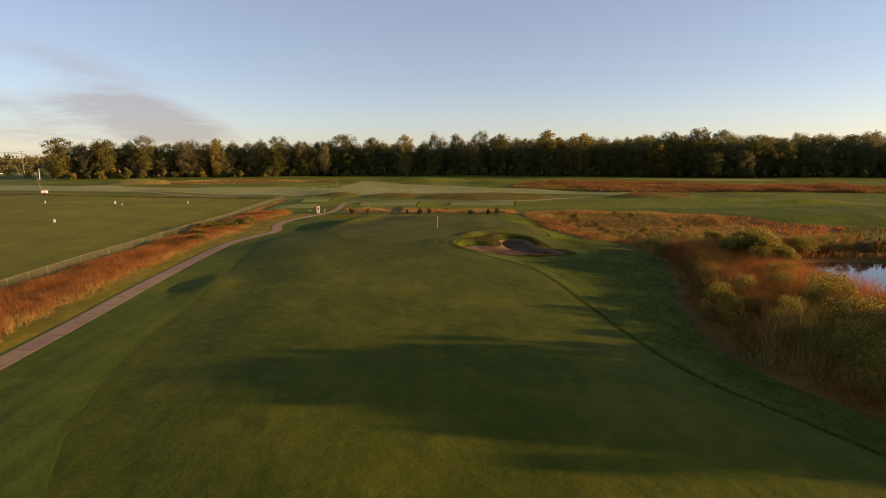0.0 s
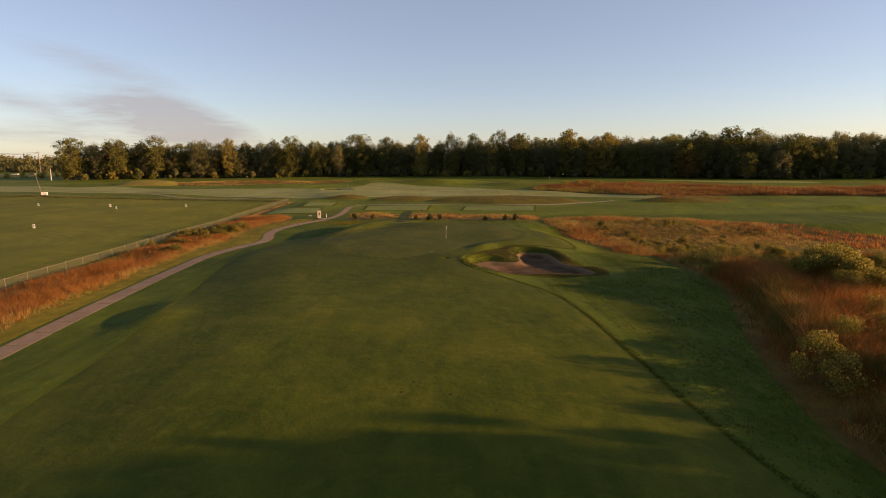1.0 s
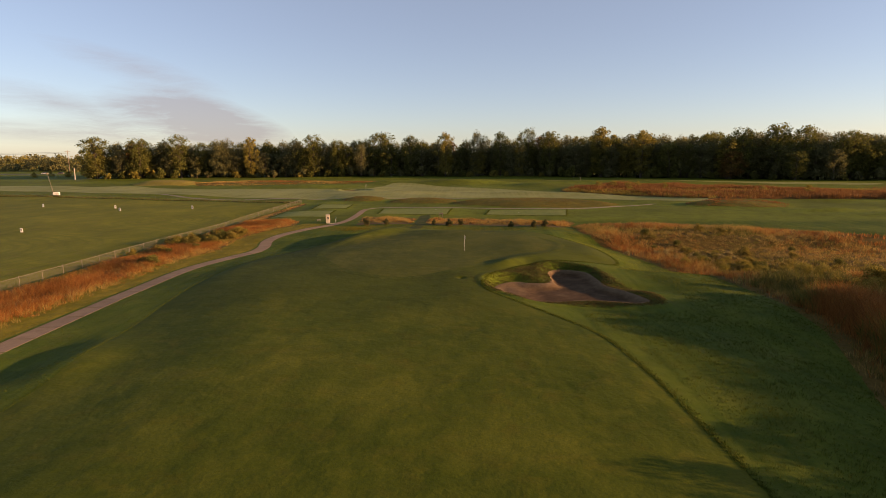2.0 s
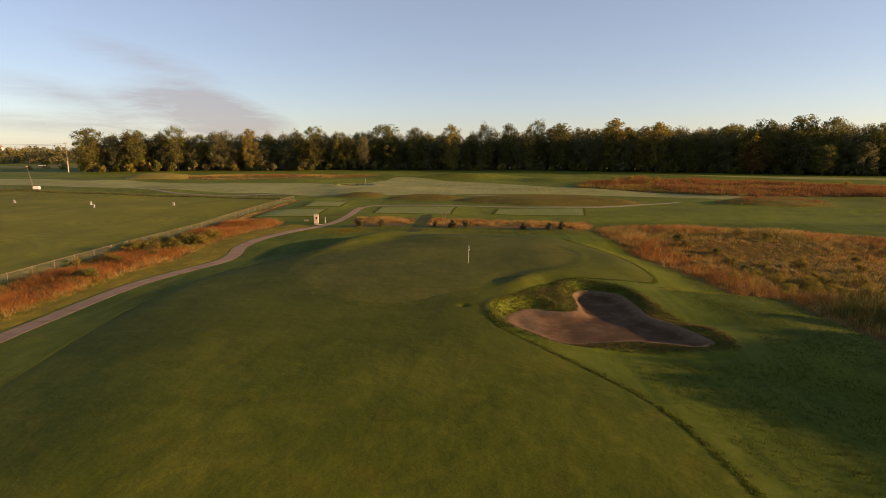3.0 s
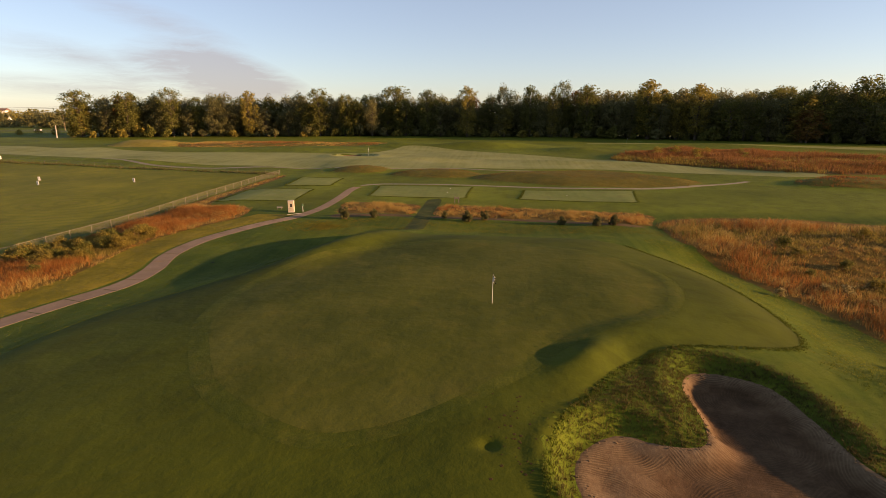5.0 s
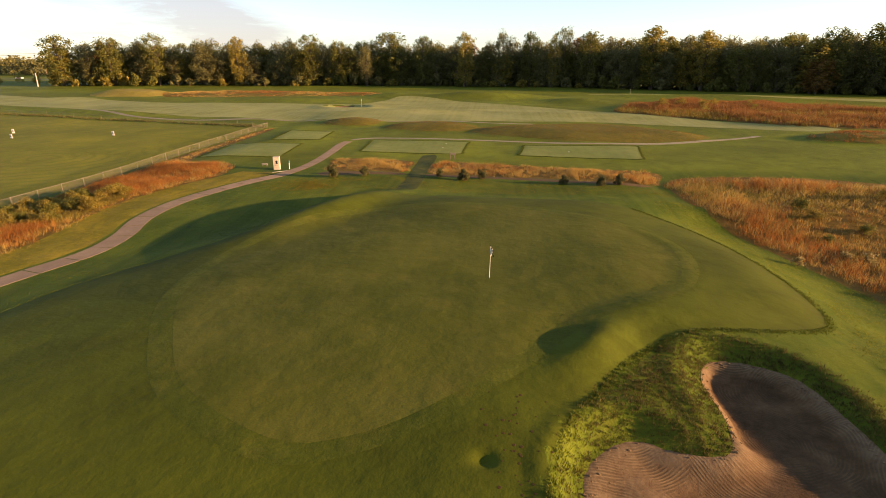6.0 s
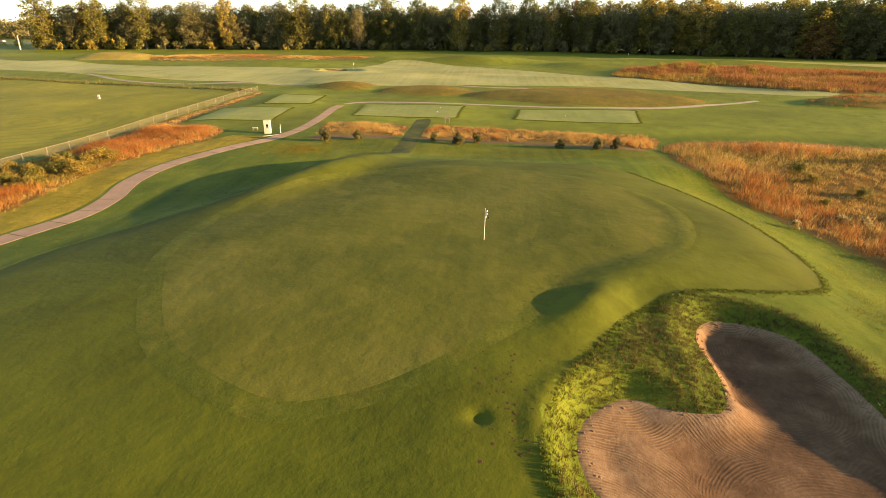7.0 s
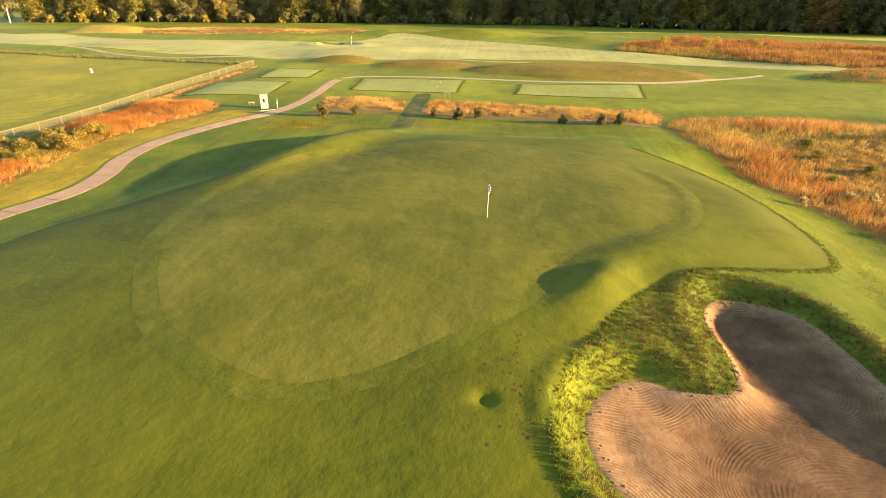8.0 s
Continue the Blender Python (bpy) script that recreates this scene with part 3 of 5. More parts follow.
def drape(name, poly, material, label, category, step=1.0, lift=0.02, sink=(), edge=0.0, fine=()):
    """A sheet that fills an outline and lies on the ground; it dips under the outlines in sink."""
    from mathutils.geometry import delaunay_2d_cdt
    lo, hi = poly.min(0), poly.max(0)
    X, Y = np.meshgrid(np.arange(lo[0], hi[0], step), np.arange(lo[1], hi[1], step))
    X, Y = X.ravel(), Y.ravel()
    keep = inside(poly, X, Y) > step * 0.4
    X, Y = X[keep], Y[keep]
    for cx, cy, reach, pitch in fine:
        fx, fy = (q.ravel() for q in np.meshgrid(np.arange(cx - reach, cx + reach, pitch), np.arange(cy - reach, cy + reach, pitch)))
        ok = (np.hypot(fx - cx, fy - cy) < reach) & (inside(poly, fx, fy) > pitch * 0.4)
        off = np.hypot(X - cx, Y - cy) > reach
        X, Y = np.concatenate([X[off], fx[ok]]), np.concatenate([Y[off], fy[ok]])
    pts = [Vector(p) for p in np.concatenate([poly, np.stack([X, Y], 1)])]
    n = len(poly)
    vs, _, fs, *_ = delaunay_2d_cdt(pts, [(i, (i + 1) % n) for i in range(n)], [], 1, 1e-5)
    v = np.array([(p.x, p.y) for p in vs])
    d = inside(poly, v[:, 0], v[:, 1])
    z = height(v[:, 0], v[:, 1]) + lift - (lift + edge) * (d < 0.02)
    for other in sink:
        z = z - 0.08 * smooth(inside(other, v[:, 0], v[:, 1]), 0.9, 1.5)
    ob = part(name, raw_mesh(name, np.column_stack([v, z]), [f for f in fs], True), material)
    return tagged(ob, label, category, "", "structure")


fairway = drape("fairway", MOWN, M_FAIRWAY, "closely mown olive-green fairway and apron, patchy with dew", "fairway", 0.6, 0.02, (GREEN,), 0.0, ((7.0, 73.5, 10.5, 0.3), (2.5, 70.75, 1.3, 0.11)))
green = drape("putting_green", GREEN, M_GREEN, "smooth raised putting green, cut very short", "putting green", 0.45, 0.035, (), -0.032)
ring = GREEN - GREEN.mean(0)
COLLAR = GREEN + ring / np.linalg.norm(ring, axis=1)[:, None] * 1.0
collar = drape("collar", COLLAR, M_COLLAR, "pale dewy collar of slightly longer grass round the green", "collar", 0.45, 0.029, (GREEN,), -0.023)
sand = drape("sand_bunker", SAND, M_SAND, "sand bunker with curving rake furrows and ragged grass lip", "sand bunker", 0.2, 0.03)
clod_rng = np.random.default_rng(5)
clod = B()
for i in clod_rng.integers(0, len(SAND), 260):
    q = SAND[i] + (SAND.mean(0) - SAND[i]) * abs(clod_rng.normal(0, 0.06)) + clod_rng.normal(0, 0.12, 2)
    if inside(SAND, [q[0]], [q[1]])[0] > 0.04:
        k = clod_rng.uniform(0.015, 0.06)
        bmesh.ops.create_icosphere(clod, subdivisions=1, radius=k, matrix=Matrix.Translation((q[0], q[1], float(height([q[0]], [q[1]])[0]) + 0.03)) @ Matrix.Diagonal((1.3, 1, 0.6, 1)))
tagged(part("sand_clods", clod, M_SAND), "small crumbled sand clods along a bunker lip", "sand", "", "stuff")
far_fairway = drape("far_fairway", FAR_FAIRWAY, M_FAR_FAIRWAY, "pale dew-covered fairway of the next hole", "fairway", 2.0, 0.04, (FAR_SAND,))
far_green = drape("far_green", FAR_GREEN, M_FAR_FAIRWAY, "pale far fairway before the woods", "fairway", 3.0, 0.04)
range_field = drape("range_field", RANGE, M_FIELD, "mown practice range field, yellow-green with mower tracks", "field", 4.0, 0.04)
far_sand = drape("far_bunker", FAR_SAND, M_SAND, "small sand bunker beside the far green", "sand bunker", 0.6, 0.05)
for t in TEES:
    drape("tee_box", t, M_TEE, "flat rectangular tee box, pale short turf", "tee box", 0.8, 0.03)
for p, mm, w in ((MOUND_A, M_MOUND, "low mound of rusty brown fescue"), (MOUND_B, M_MOUND, "long mound of brown fescue behind the tees"), (MOUND_C, M_MOUND, "small brown grassy mound"),
                 (MOUND_D, M_MOUND, "brown mound beside the far fairway"), (GOLD_MOUND, M_GOLD, "golden dry grass mound before the trees")):
    drape("grass_mound", p, mm, w, "mound", 1.5, 0.04)
drape("far_meadow", FAR_FESCUE, M_MOUND, "strip of orange dry meadow before the woods", "meadow", 2.5, 0.04)
drape("far_meadow", FAR_FESCUE_RIGHT, M_MEADOW, "far rusty meadow along the fairway", "meadow", 2.5, 0.04)
drape("marsh_floor", MARSH, M_MEADOW, "dry litter floor of a marshy meadow", "meadow", 1.5, 0.03)
drape("meadow_strip", FESCUE_LEFT, M_MEADOW, "dry meadow floor along the fence", "meadow", 1.2, 0.03)
drape("meadow_strip", STRIP_A, M_MEADOW, "short strip of dry meadow floor before the tees", "meadow", 0.8, 0.03)
drape("meadow_strip", STRIP_B, M_MEADOW, "long strip of dry meadow floor before the tees", "meadow", 0.8, 0.03)
drape("mulch_bed", BED_A, M_MULCH, "planting bed with bark mulch and small shrubs", "planting bed", 0.6, 0.03)
drape("mulch_bed", BED_B, M_MULCH, "long planting bed with bark mulch and small shrubs", "planting bed", 0.6, 0.03)

bm = B()
bm.faces.new([bm.verts.new((*p, -0.45)) for p in POND])
verge = np.concatenate([PATH_LINE[30:460:12] + np.array([-1.0, 0]), (PATH_LINE[30:460:12] + np.array([-5.4, 0]))[::-1]])
drape("path_verge", verge, M_VERGE, "yellowed grass verge between path and fescue", "verge", 0.8, 0.03)
pond = tagged(part("water", bm, M_WATER), "still dark pond water between reeds", "pond", "", "structure")

# walkway whose dark colour is painted shade from the fescue beside it
walkway = np.array([(-6.7, 109.6), (-5.7, 109.4), (-4.7, 109.8), (-4.6, 116), (-4.5, 123), (-4.4, 130.5), (-5.4, 130.8), (-6.4, 130.5), (-6.6, 123), (-6.7, 116)])
drape("grass_walkway", spline(walkway, 0.8), M_WALKWAY, "grass walkway up to the tees, the fescue's shade in its dark colour", "walkway", 0.6, 0.03)

# ---- cart path: concrete slabs with open joints ----
cart_path = tagged(new("cart_path"), "winding concrete cart path of worn pinkish slabs", "path", "", "structure")


def slabs(line, width, length, parent, material=None):
    seg = np.linalg.norm(np.diff(line, axis=0), axis=1)
    pos = np.concatenate([[0], np.cumsum(seg)])
    n = int(pos[-1] / length)
    for k in range(n):
        bm = B()
        rows = []
        for s in np.linspace(k * length + 0.04, (k + 1) * length - 0.04, 4):
            p = np.array([np.interp(s, pos, line[:, 0]), np.interp(s, pos, line[:, 1])])
            q = np.array([np.interp(s + 0.1, pos, line[:, 0]), np.interp(s + 0.1, pos, line[:, 1])])
            if s + 0.1 > pos[-1]:
                q = p + (p - np.array([np.interp(s - 0.1, pos, line[:, 0]), np.interp(s - 0.1, pos, line[:, 1])]))
            d = (q - p) / (np.linalg.norm(q - p) + 1e-9)
            nn = np.array([d[1], -d[0]]) * (width - 0.3 * float(smooth(p[1], 112, 124))) / 2
            z = interpolate(*p) + 0.012
            l, r = p - nn, p + nn
            zl, zr = interpolate(*l) + 0.012, interpolate(*r) + 0.012
            rows.append([bm.verts.new((l[0], l[1], zl - 0.25)), bm.verts.new((l[0], l[1], zl)), bm.verts.new((p[0], p[1], z)), bm.verts.new((r[0], r[1], zr)), bm.verts.new((r[0], r[1], zr - 0.25))])
        for u, v in zip(rows, rows[1:]):
            for i in range(4):
                bm.faces.new((u[i], u[i + 1], v[i + 1], v[i]))
        bm.faces.new(rows[0][::-1])
        bm.faces.new(rows[-1])
        part("slab", bm, material or M_PATH, parent)


slabs(PATH_LINE + np.array([0.2, 0.0]), 1.65, 2.6, cart_path)
far_path = tagged(new("far_path"), "pale narrow cart path behind the tees", "path", "", "structure")
slabs(FAR_PATH_LINE, 1.35, 6.0, far_path, M_FAR_PATH)
bend_path = tagged(new("far_path"), "thin pale cart path along the next fairway", "path", "", "structure")
slabs(spline([(-104, 190), (-90, 183.4), (-79, 177.6), (-69, 174.6), (-58, 173.6), (-44, 173.6), (-32, 172.0), (-21, 170.2), (-15, 171.2), (-6.7, 171.6), (3, 168.6), (12, 168.4)], 0.5, False), 1.3, 6.0, bend_path, M_FAR_PATH)
# ---- plants ----
rng = np.random.default_rng(7)


def scatter(poly, density, margin=0.0, avoid=()):
    """Random places inside an outline, some clear of others."""
    lo, hi = poly.min(0), poly.max(0)
    n = int((hi[0] - lo[0]) * (hi[1] - lo[1]) * density)
    p = rng.uniform(lo, hi, (n, 2))
    d = inside(poly, p[:, 0], p[:, 1])
    ok = d > margin + rng.normal(0, 0.25, n)
    for other, gap in avoid:
        ok &= inside(other, p[:, 0], p[:, 1]) < -gap
    return p[ok]


def patchy(p, scale, seed, lo=0.0, hi=1.0):
    """Slow variation between lo and hi over the ground."""
    v = np.zeros(len(p))
    for k in range(4):
        r = np.random.default_rng(seed * 10 + k)
        a1, a2, ph1, ph2 = r.uniform(0.5, 1.6, 2).tolist() + r.uniform(0, 6.28, 2).tolist()
        th = r.uniform(0, 3.14)
        u = p[:, 0] * math.cos(th) + p[:, 1] * math.sin(th)
        w = p[:, 1] * math.cos(th) - p[:, 0] * math.sin(th)
        v += np.sin(u * a1 / scale + ph1) * np.sin(w * a2 / scale + ph2)
    return lo + (hi - lo) * (0.5 + 0.5 * np.clip(v / 1.6, -1, 1))


def tufts(places, blade_count, size, spread, width, lean=0.45):
    """Arrays of bent blades in tufts: size is each tuft's height."""
    n = len(places)
    z = height(places[:, 0], places[:, 1])
    m = n * blade_count
    base = np.repeat(np.column_stack([places, z]), blade_count, 0)
    hgt = np.repeat(size, blade_count) * rng.uniform(0.55, 1.15, m)
    ang = rng.uniform(0, 2 * np.pi, m)
    rad = np.repeat(np.broadcast_to(spread, n), blade_count) * np.sqrt(rng.uniform(0, 1, m))
    base = base + np.column_stack([np.cos(ang) * rad, np.sin(ang) * rad, np.full(m, -0.02)])
    dirn = ang + rng.normal(0, 0.8, m)
    bend = hgt * rng.uniform(0.1, 1.0, m) * lean
    fx, fy = np.cos(dirn), np.sin(dirn)
    tw = rng.uniform(0, 2 * np.pi, m)
    w = np.repeat(np.broadcast_to(width, n), blade_count) * rng.uniform(0.6, 1.4, m) * 0.5
    sx, sy = np.cos(tw) * w, np.sin(tw) * w
    v = np.zeros((m, 5, 3))
    v[:, 0] = base - np.column_stack([sx, sy, np.zeros(m)])
    v[:, 1] = base + np.column_stack([sx, sy, np.zeros(m)])
    mid = base + np.column_stack([fx * bend * 0.35, fy * bend * 0.35, hgt * 0.6])
    v[:, 2] = mid - np.column_stack([sx, sy, np.zeros(m)]) * 0.9
    v[:, 3] = mid + np.column_stack([sx, sy, np.zeros(m)]) * 0.9
    v[:, 4] = base + np.column_stack([fx * bend, fy * bend, hgt])
    i = np.arange(m)[:, None] * 5
    t = np.concatenate([i + np.array([[0, 1, 3]]), i + np.array([[0, 3, 2]]), i + np.array([[2, 3, 4]])], 1).reshape(-1, 3)
    return v.reshape(-1, 3), t


def stuff(name, places, blade_count, size, spread, width, material, label, category="grass", lean=0.75):
    v, t = tufts(places, blade_count, np.broadcast_to(size, len(places)), spread, width, lean)
    return tagged(part(name, raw_mesh(name, v, t), material), label, category, "", "stuff")


# orange fescue along the fence, with a bramble gap
p = scatter(FESCUE_LEFT, 10, 0.1)
p = p[p[:, 1] > 33]
rim_d = inside(FESCUE_LEFT, p[:, 0], p[:, 1])
sunny = smooth(2.4 - rim_d, 0, 1.6) * (p[:, 0] > -36.5)
p_far = smooth(p[:, 1], 120, 126)
keep = rng.uniform(0, 1, len(p)) < (0.35 + 0.65 * smooth(rim_d + 0.9 * (patchy(p, 1.1, 41) - 0.5), 0.0, 1.3)) * (1 - 0.4 * p_far)
p, sunny, p_far, rim_d = p[keep], sunny[keep], p_far[keep], rim_d[keep]
tall = (0.55 + 0.65 * patchy(p, 2.6, 1) * patchy(p, 0.9, 43, 0.5, 1.1)) * (0.45 + 0.55 * smooth(rim_d, 0.0, 1.8)) * (1 - 0.45 * p_far)
weedy = (p[:, 0] < -40.2 + 0.8 * rng.normal(size=len(p)) + 2.2 * (patchy(p, 5, 21) - 0.5)) & (p[:, 1] < 112) & (p[:, 1] > 72) | ((p[:, 1] > 96) & (p[:, 1] < 106) & (p[:, 0] < -32))
pale = ~weedy & (rng.uniform(0, 1, len(p)) < 0.10 + 0.25 * (patchy(p, 2.0, 23) > 0.7) + 0.55 * sunny + 0.7 * p_far)
stuff("orange_fescue", p[~weedy & ~pale], 15, tall[~weedy & ~pale] * 0.85, 0.26, 0.012, M_FESCUE, "tall rust-orange fescue along a fence, leaning and uneven", lean=1.1)
stuff("straw_grass", p[pale], 13, tall[pale] * 0.75, 0.26, 0.012, M_STRAW, "tan dry grass among the fescue along a fence", lean=1.2)
stuff("straw_grass", p[weedy], 14, tall[weedy] * 0.6, 0.28, 0.02, M_GOLDWEED, "olive-brown weeds among the fescue")
for poly, lab in ((STRIP_A, "short band of uneven tan fescue before the tees"), (STRIP_B, "long band of uneven tan fescue before the tees")):
    p = scatter(poly, 13, -0.3)
    d = inside(poly, p[:, 0], p[:, 1]) + 1.6 * (patchy(p, 0.9, 45) - 0.5)
    keep = rng.uniform(0, 1, len(p)) < smooth(d, -0.3, 1.4) * (0.5 + 0.5 * patchy(p, 1.0, 46))
    p, d = p[keep], d[keep]
    k = rng.uniform(0, 1, len(p)) < 0.12 + 0.3 * (patchy(p, 2.2, 47) > 0.6)
    hh = (0.22 + 0.55 * patchy(p, 1.5, 3) * patchy(p, 0.6, 48, 0.5, 1.1)) * (0.5 + 0.5 * smooth(d, 0, 1.6))
    stuff("tan_fescue", p[~k], 14, hh[~k], 0.24, 0.012, M_STRAW, lab, lean=1.0)
    stuff("rusty_fescue", p[k], 14, hh[k], 0.24, 0.012, M_FESCUE, "rust-tinted fescue tufts among tan grass before the tees", lean=1.0)
# the marsh: fescue at its edge, weeds and reeds inside
near_marsh = spline([(22, 110), (24, 119), (44, 118), (62, 108), (62, 75), (44, 70), (40, 58), (40, 44), (44, 24), (40, 8), (30, 10), (23, 21), (20, 30), (20.6, 37), (23, 45), (26.3, 53), (29, 61), (30, 72), (28.4, 84), (27, 92), (25, 99), (23, 106)], 1.2)
p = scatter(near_marsh, 5.0, 0.2, [(POND, 0.5)])
edge = inside(MARSH, p[:, 0], p[:, 1])
mixv = patchy(p, 6, 4) + 0.15 * rng.normal(size=len(p)) + np.where(p[:, 1] > 92, 0.25, 0.0) - 0.25 * smooth(edge, 6, 14) - 0.4 * smooth(edge, 5, 9) * smooth(p[:, 1], 78, 88) * smooth(118 - p[:, 1], 0, 6)
tall = (0.65 + 0.55 * patchy(p, 4, 5) * smooth(edge, 0, 4)) * (1 - 0.4 * smooth(edge, 6, 10) * smooth(p[:, 1], 78, 88))
tall = tall * (1 + 0.75 * smooth(80 - p[:, 1], 0, 12) * smooth(edge, 2, 6))
tall = np.maximum(tall, 2.55 * smooth(edge, 1.0, 4.0) * smooth(p[:, 1], 22, 27) * smooth(70 - p[:, 1], 0, 4) * (0.75 + 0.35 * patchy(p, 2.2, 33)))
tall = tall * (1 - 0.65 * smooth(4.5 - np.hypot(p[:, 0] - 22.6, p[:, 1] - 37.6), 0, 2))
mixv = mixv + 0.2 * smooth(76 - p[:, 1], 0, 8)
north = smooth(p[:, 1], 74, 84)
dry = rng.uniform(0, 1, len(p)) < north * (0.2 + 0.35 * patchy(p, 2.5, 51))
inner = north * smooth(edge, 4, 8)
tall = tall * (0.55 + 0.45 * smooth(edge, 0, 2.2)) * (1 - 0.25 * inner)
golden = (rng.uniform(0, 1, len(p)) < inner * (0.4 + 0.6 * patchy(p, 4.5, 52))) & ~dry
a, b = (mixv > 0.36) & ~dry & ~golden, ((mixv <= 0.36) & (mixv > 0.16) | dry) & ~golden
c = ~a & ~b & ~golden
stuff("marsh_fescue", p[a], 13, tall[a], 0.32, 0.016, M_FESCUE, "rust-orange marsh grass, knee to waist high", lean=1.0)
stuff("marsh_straw", p[b], 15, tall[b], 0.32, 0.014, M_STRAW, "straw-coloured marsh grass, knee to waist high", lean=1.0)
stuff("marsh_weeds", p[c], 14, tall[c] * 1.1, 0.32, 0.03, M_WEED, "leafy olive-green marsh weeds", "weeds", 0.8)
stuff("golden_weeds", p[golden], 15, tall[golden] * 0.75, 0.34, 0.022, M_GOLDWEED, "low golden-olive weeds inside the marsh", "weeds", 1.1)
p = scatter(MARSH, 0.8, 0.5, [(near_marsh, -0.5), (POND, 0.5)])
p = p[(p[:, 1] > 15) & ((p[:, 0] > 60) | ((p[:, 0] > 43) & (p[:, 1] < 76)))]
k = patchy(p, 12, 6) > 0.5
stuff("far_marsh_weeds", p[k], 12, 1.0 - 0.4 * smooth(p[k][:, 1], 85, 100), 0.7, 0.07, M_WEED, "dense olive reeds and weeds round a pond", "weeds", 0.6)
stuff("far_marsh_fescue", p[~k], 12, 0.9 - 0.35 * smooth(p[~k][:, 1], 85, 100), 0.7, 0.06, M_FESCUE, "rusty grass across the far marsh")
p = scatter(FAR_FESCUE_RIGHT, 1.3, 0.5)
k = patchy(p, 12, 8) + 0.2 * rng.normal(size=len(p)) > 0.86
stuff("far_fescue", p[~k], 18, 0.5 + 1.2 * patchy(p[~k], 5, 14) * patchy(p[~k], 2.2, 53, 0.4, 1.1), 0.95, 0.045, M_RUST, "rusty tall grass on a far rise")
stuff("far_weeds", p[k], 18, 0.75, 0.9, 0.045, M_GOLDWEED, "olive brush among the far rusty grass", "weeds", 0.6)
for poly, lab, mm in ((FAR_FESCUE, "orange dry grass before the woods", M_RUST), (MOUND_D, "rusty grass on a mound", M_RUST)):
    p = scatter(poly, 1.4, 0.0)
    p = p[rng.uniform(0, 1, len(p)) < 0.25 + 0.75 * patchy(p, 3.0, 55)]
    k = (patchy(p, 7.0, 56) + 0.2 * rng.normal(size=len(p)) > 0.5) | (p[:, 0] > 40)
    stuff("far_fescue", p[k], 14, 0.15 + 0.45 * patchy(p[k], 4.0, 54), 0.8, 0.05, mm, lab)
    if k.all():
        continue
    stuff("far_straw", p[~k], 14, 0.12 + 0.35 * patchy(p[~k], 4.0, 54), 0.8, 0.05, M_STRAW, "straw-coloured dry grass beyond the fairway")
for poly in (MOUND_A, MOUND_B, MOUND_C):
    p = scatter(poly, 7.0, -1.6)
    p = p[rng.uniform(0, 1, len(p)) < smooth(inside(poly, p[:, 0], p[:, 1]) + 2.0 * (patchy(p, 1.6, 61) - 0.5), -1.5, 1.2) * (0.3 + 0.7 * patchy(p, 2.4, 62))]
    stuff("mound_fescue", p, 8, 0.13, 0.3, 0.025, M_MOUND_BLADE, "short brown fescue on a mound")
# the tall screen of growth along the marsh edge that shades the rough
band = spline([(21.4, 34), (23.8, 42), (27.2, 51), (30.0, 60), (30.8, 67), (35.5, 67), (34.6, 58), (32, 50), (28.6, 42), (26.0, 34)], 1.0)
p = scatter(band, 19, 0.1)
p = p[np.hypot(p[:, 0] - 22.6, p[:, 1] - 37.6) > 3.2]
hh = (1.5 + 0.9 * patchy(p, 2.0, 71)) * (0.55 + 0.45 * smooth(inside(band, p[:, 0], p[:, 1]), 0, 1.6))
k = patchy(p, 3.0, 72) + 0.25 * rng.normal(size=len(p)) > 0.6
stuff("marsh_fescue", p[~k], 13, hh[~k], 0.30, 0.016, M_FESCUE, "tall rust-orange growth at the marsh edge", lean=0.8)
stuff("marsh_weeds", p[k], 14, hh[k], 0.30, 0.024, M_WEED, "tall olive weeds at the marsh edge", "weeds", 0.8)
# rough around the bunker and beside the fairway
rough_bunker = spline([(4.6, 69.2), (5.3, 72.3), (7.2, 75.2), (9.4, 77.8), (11.3, 79.5), (13.8, 80.0), (16, 78.7), (17.3, 76.2), (17.8, 73), (19.4, 70), (20.0, 67), (18.8, 65.2), (16, 64.8), (10, 64.6), (7, 65.7), (5.1, 67.4)], 0.5)
p = scatter(rough_bunker, 85, 0.0, [(SAND, 0.0)])
stuff("rough_grass", p, 9, 0.07 + 0.07 * rng.uniform(0, 1, len(p)) ** 2 + 0.04 * patchy(p, 0.4, 9), 0.09, 0.014, M_RING_BLADE, "shaggy rough grass hanging over a bunker lip")
rough_right = spline([(12, 62.5), (14, 54), (14.6, 44), (15, 34), (17, 25), (20, 18), (21, 24), (19.6, 30), (20.4, 37), (23, 45), (26.4, 53), (29, 61), (30, 72), (28.4, 84), (26.8, 92), (24.6, 100), (22.4, 107),
                      (18, 108), (19.5, 101), (21.5, 93), (22, 86), (20.6, 82.6), (19.4, 79), (21.6, 72), (21.6, 66), (18, 63)], 0.6)
p = scatter(rough_right, 26, 0.0, [(rough_bunker, 0.0)])
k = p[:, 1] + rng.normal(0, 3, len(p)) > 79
# the slope past y 79 faces the sun; its brightness sits in these blades
stuff("rough_grass", p[k], 8, 0.05 + 0.05 * patchy(p[k], 1.2, 10), 0.10, 0.014, M_ROUGH_SUNLIT, "cut rough between bunker and marsh, dewy, with sun-facing brightness in its colour")
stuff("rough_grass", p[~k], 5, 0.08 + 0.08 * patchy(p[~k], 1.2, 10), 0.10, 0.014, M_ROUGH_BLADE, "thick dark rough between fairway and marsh")
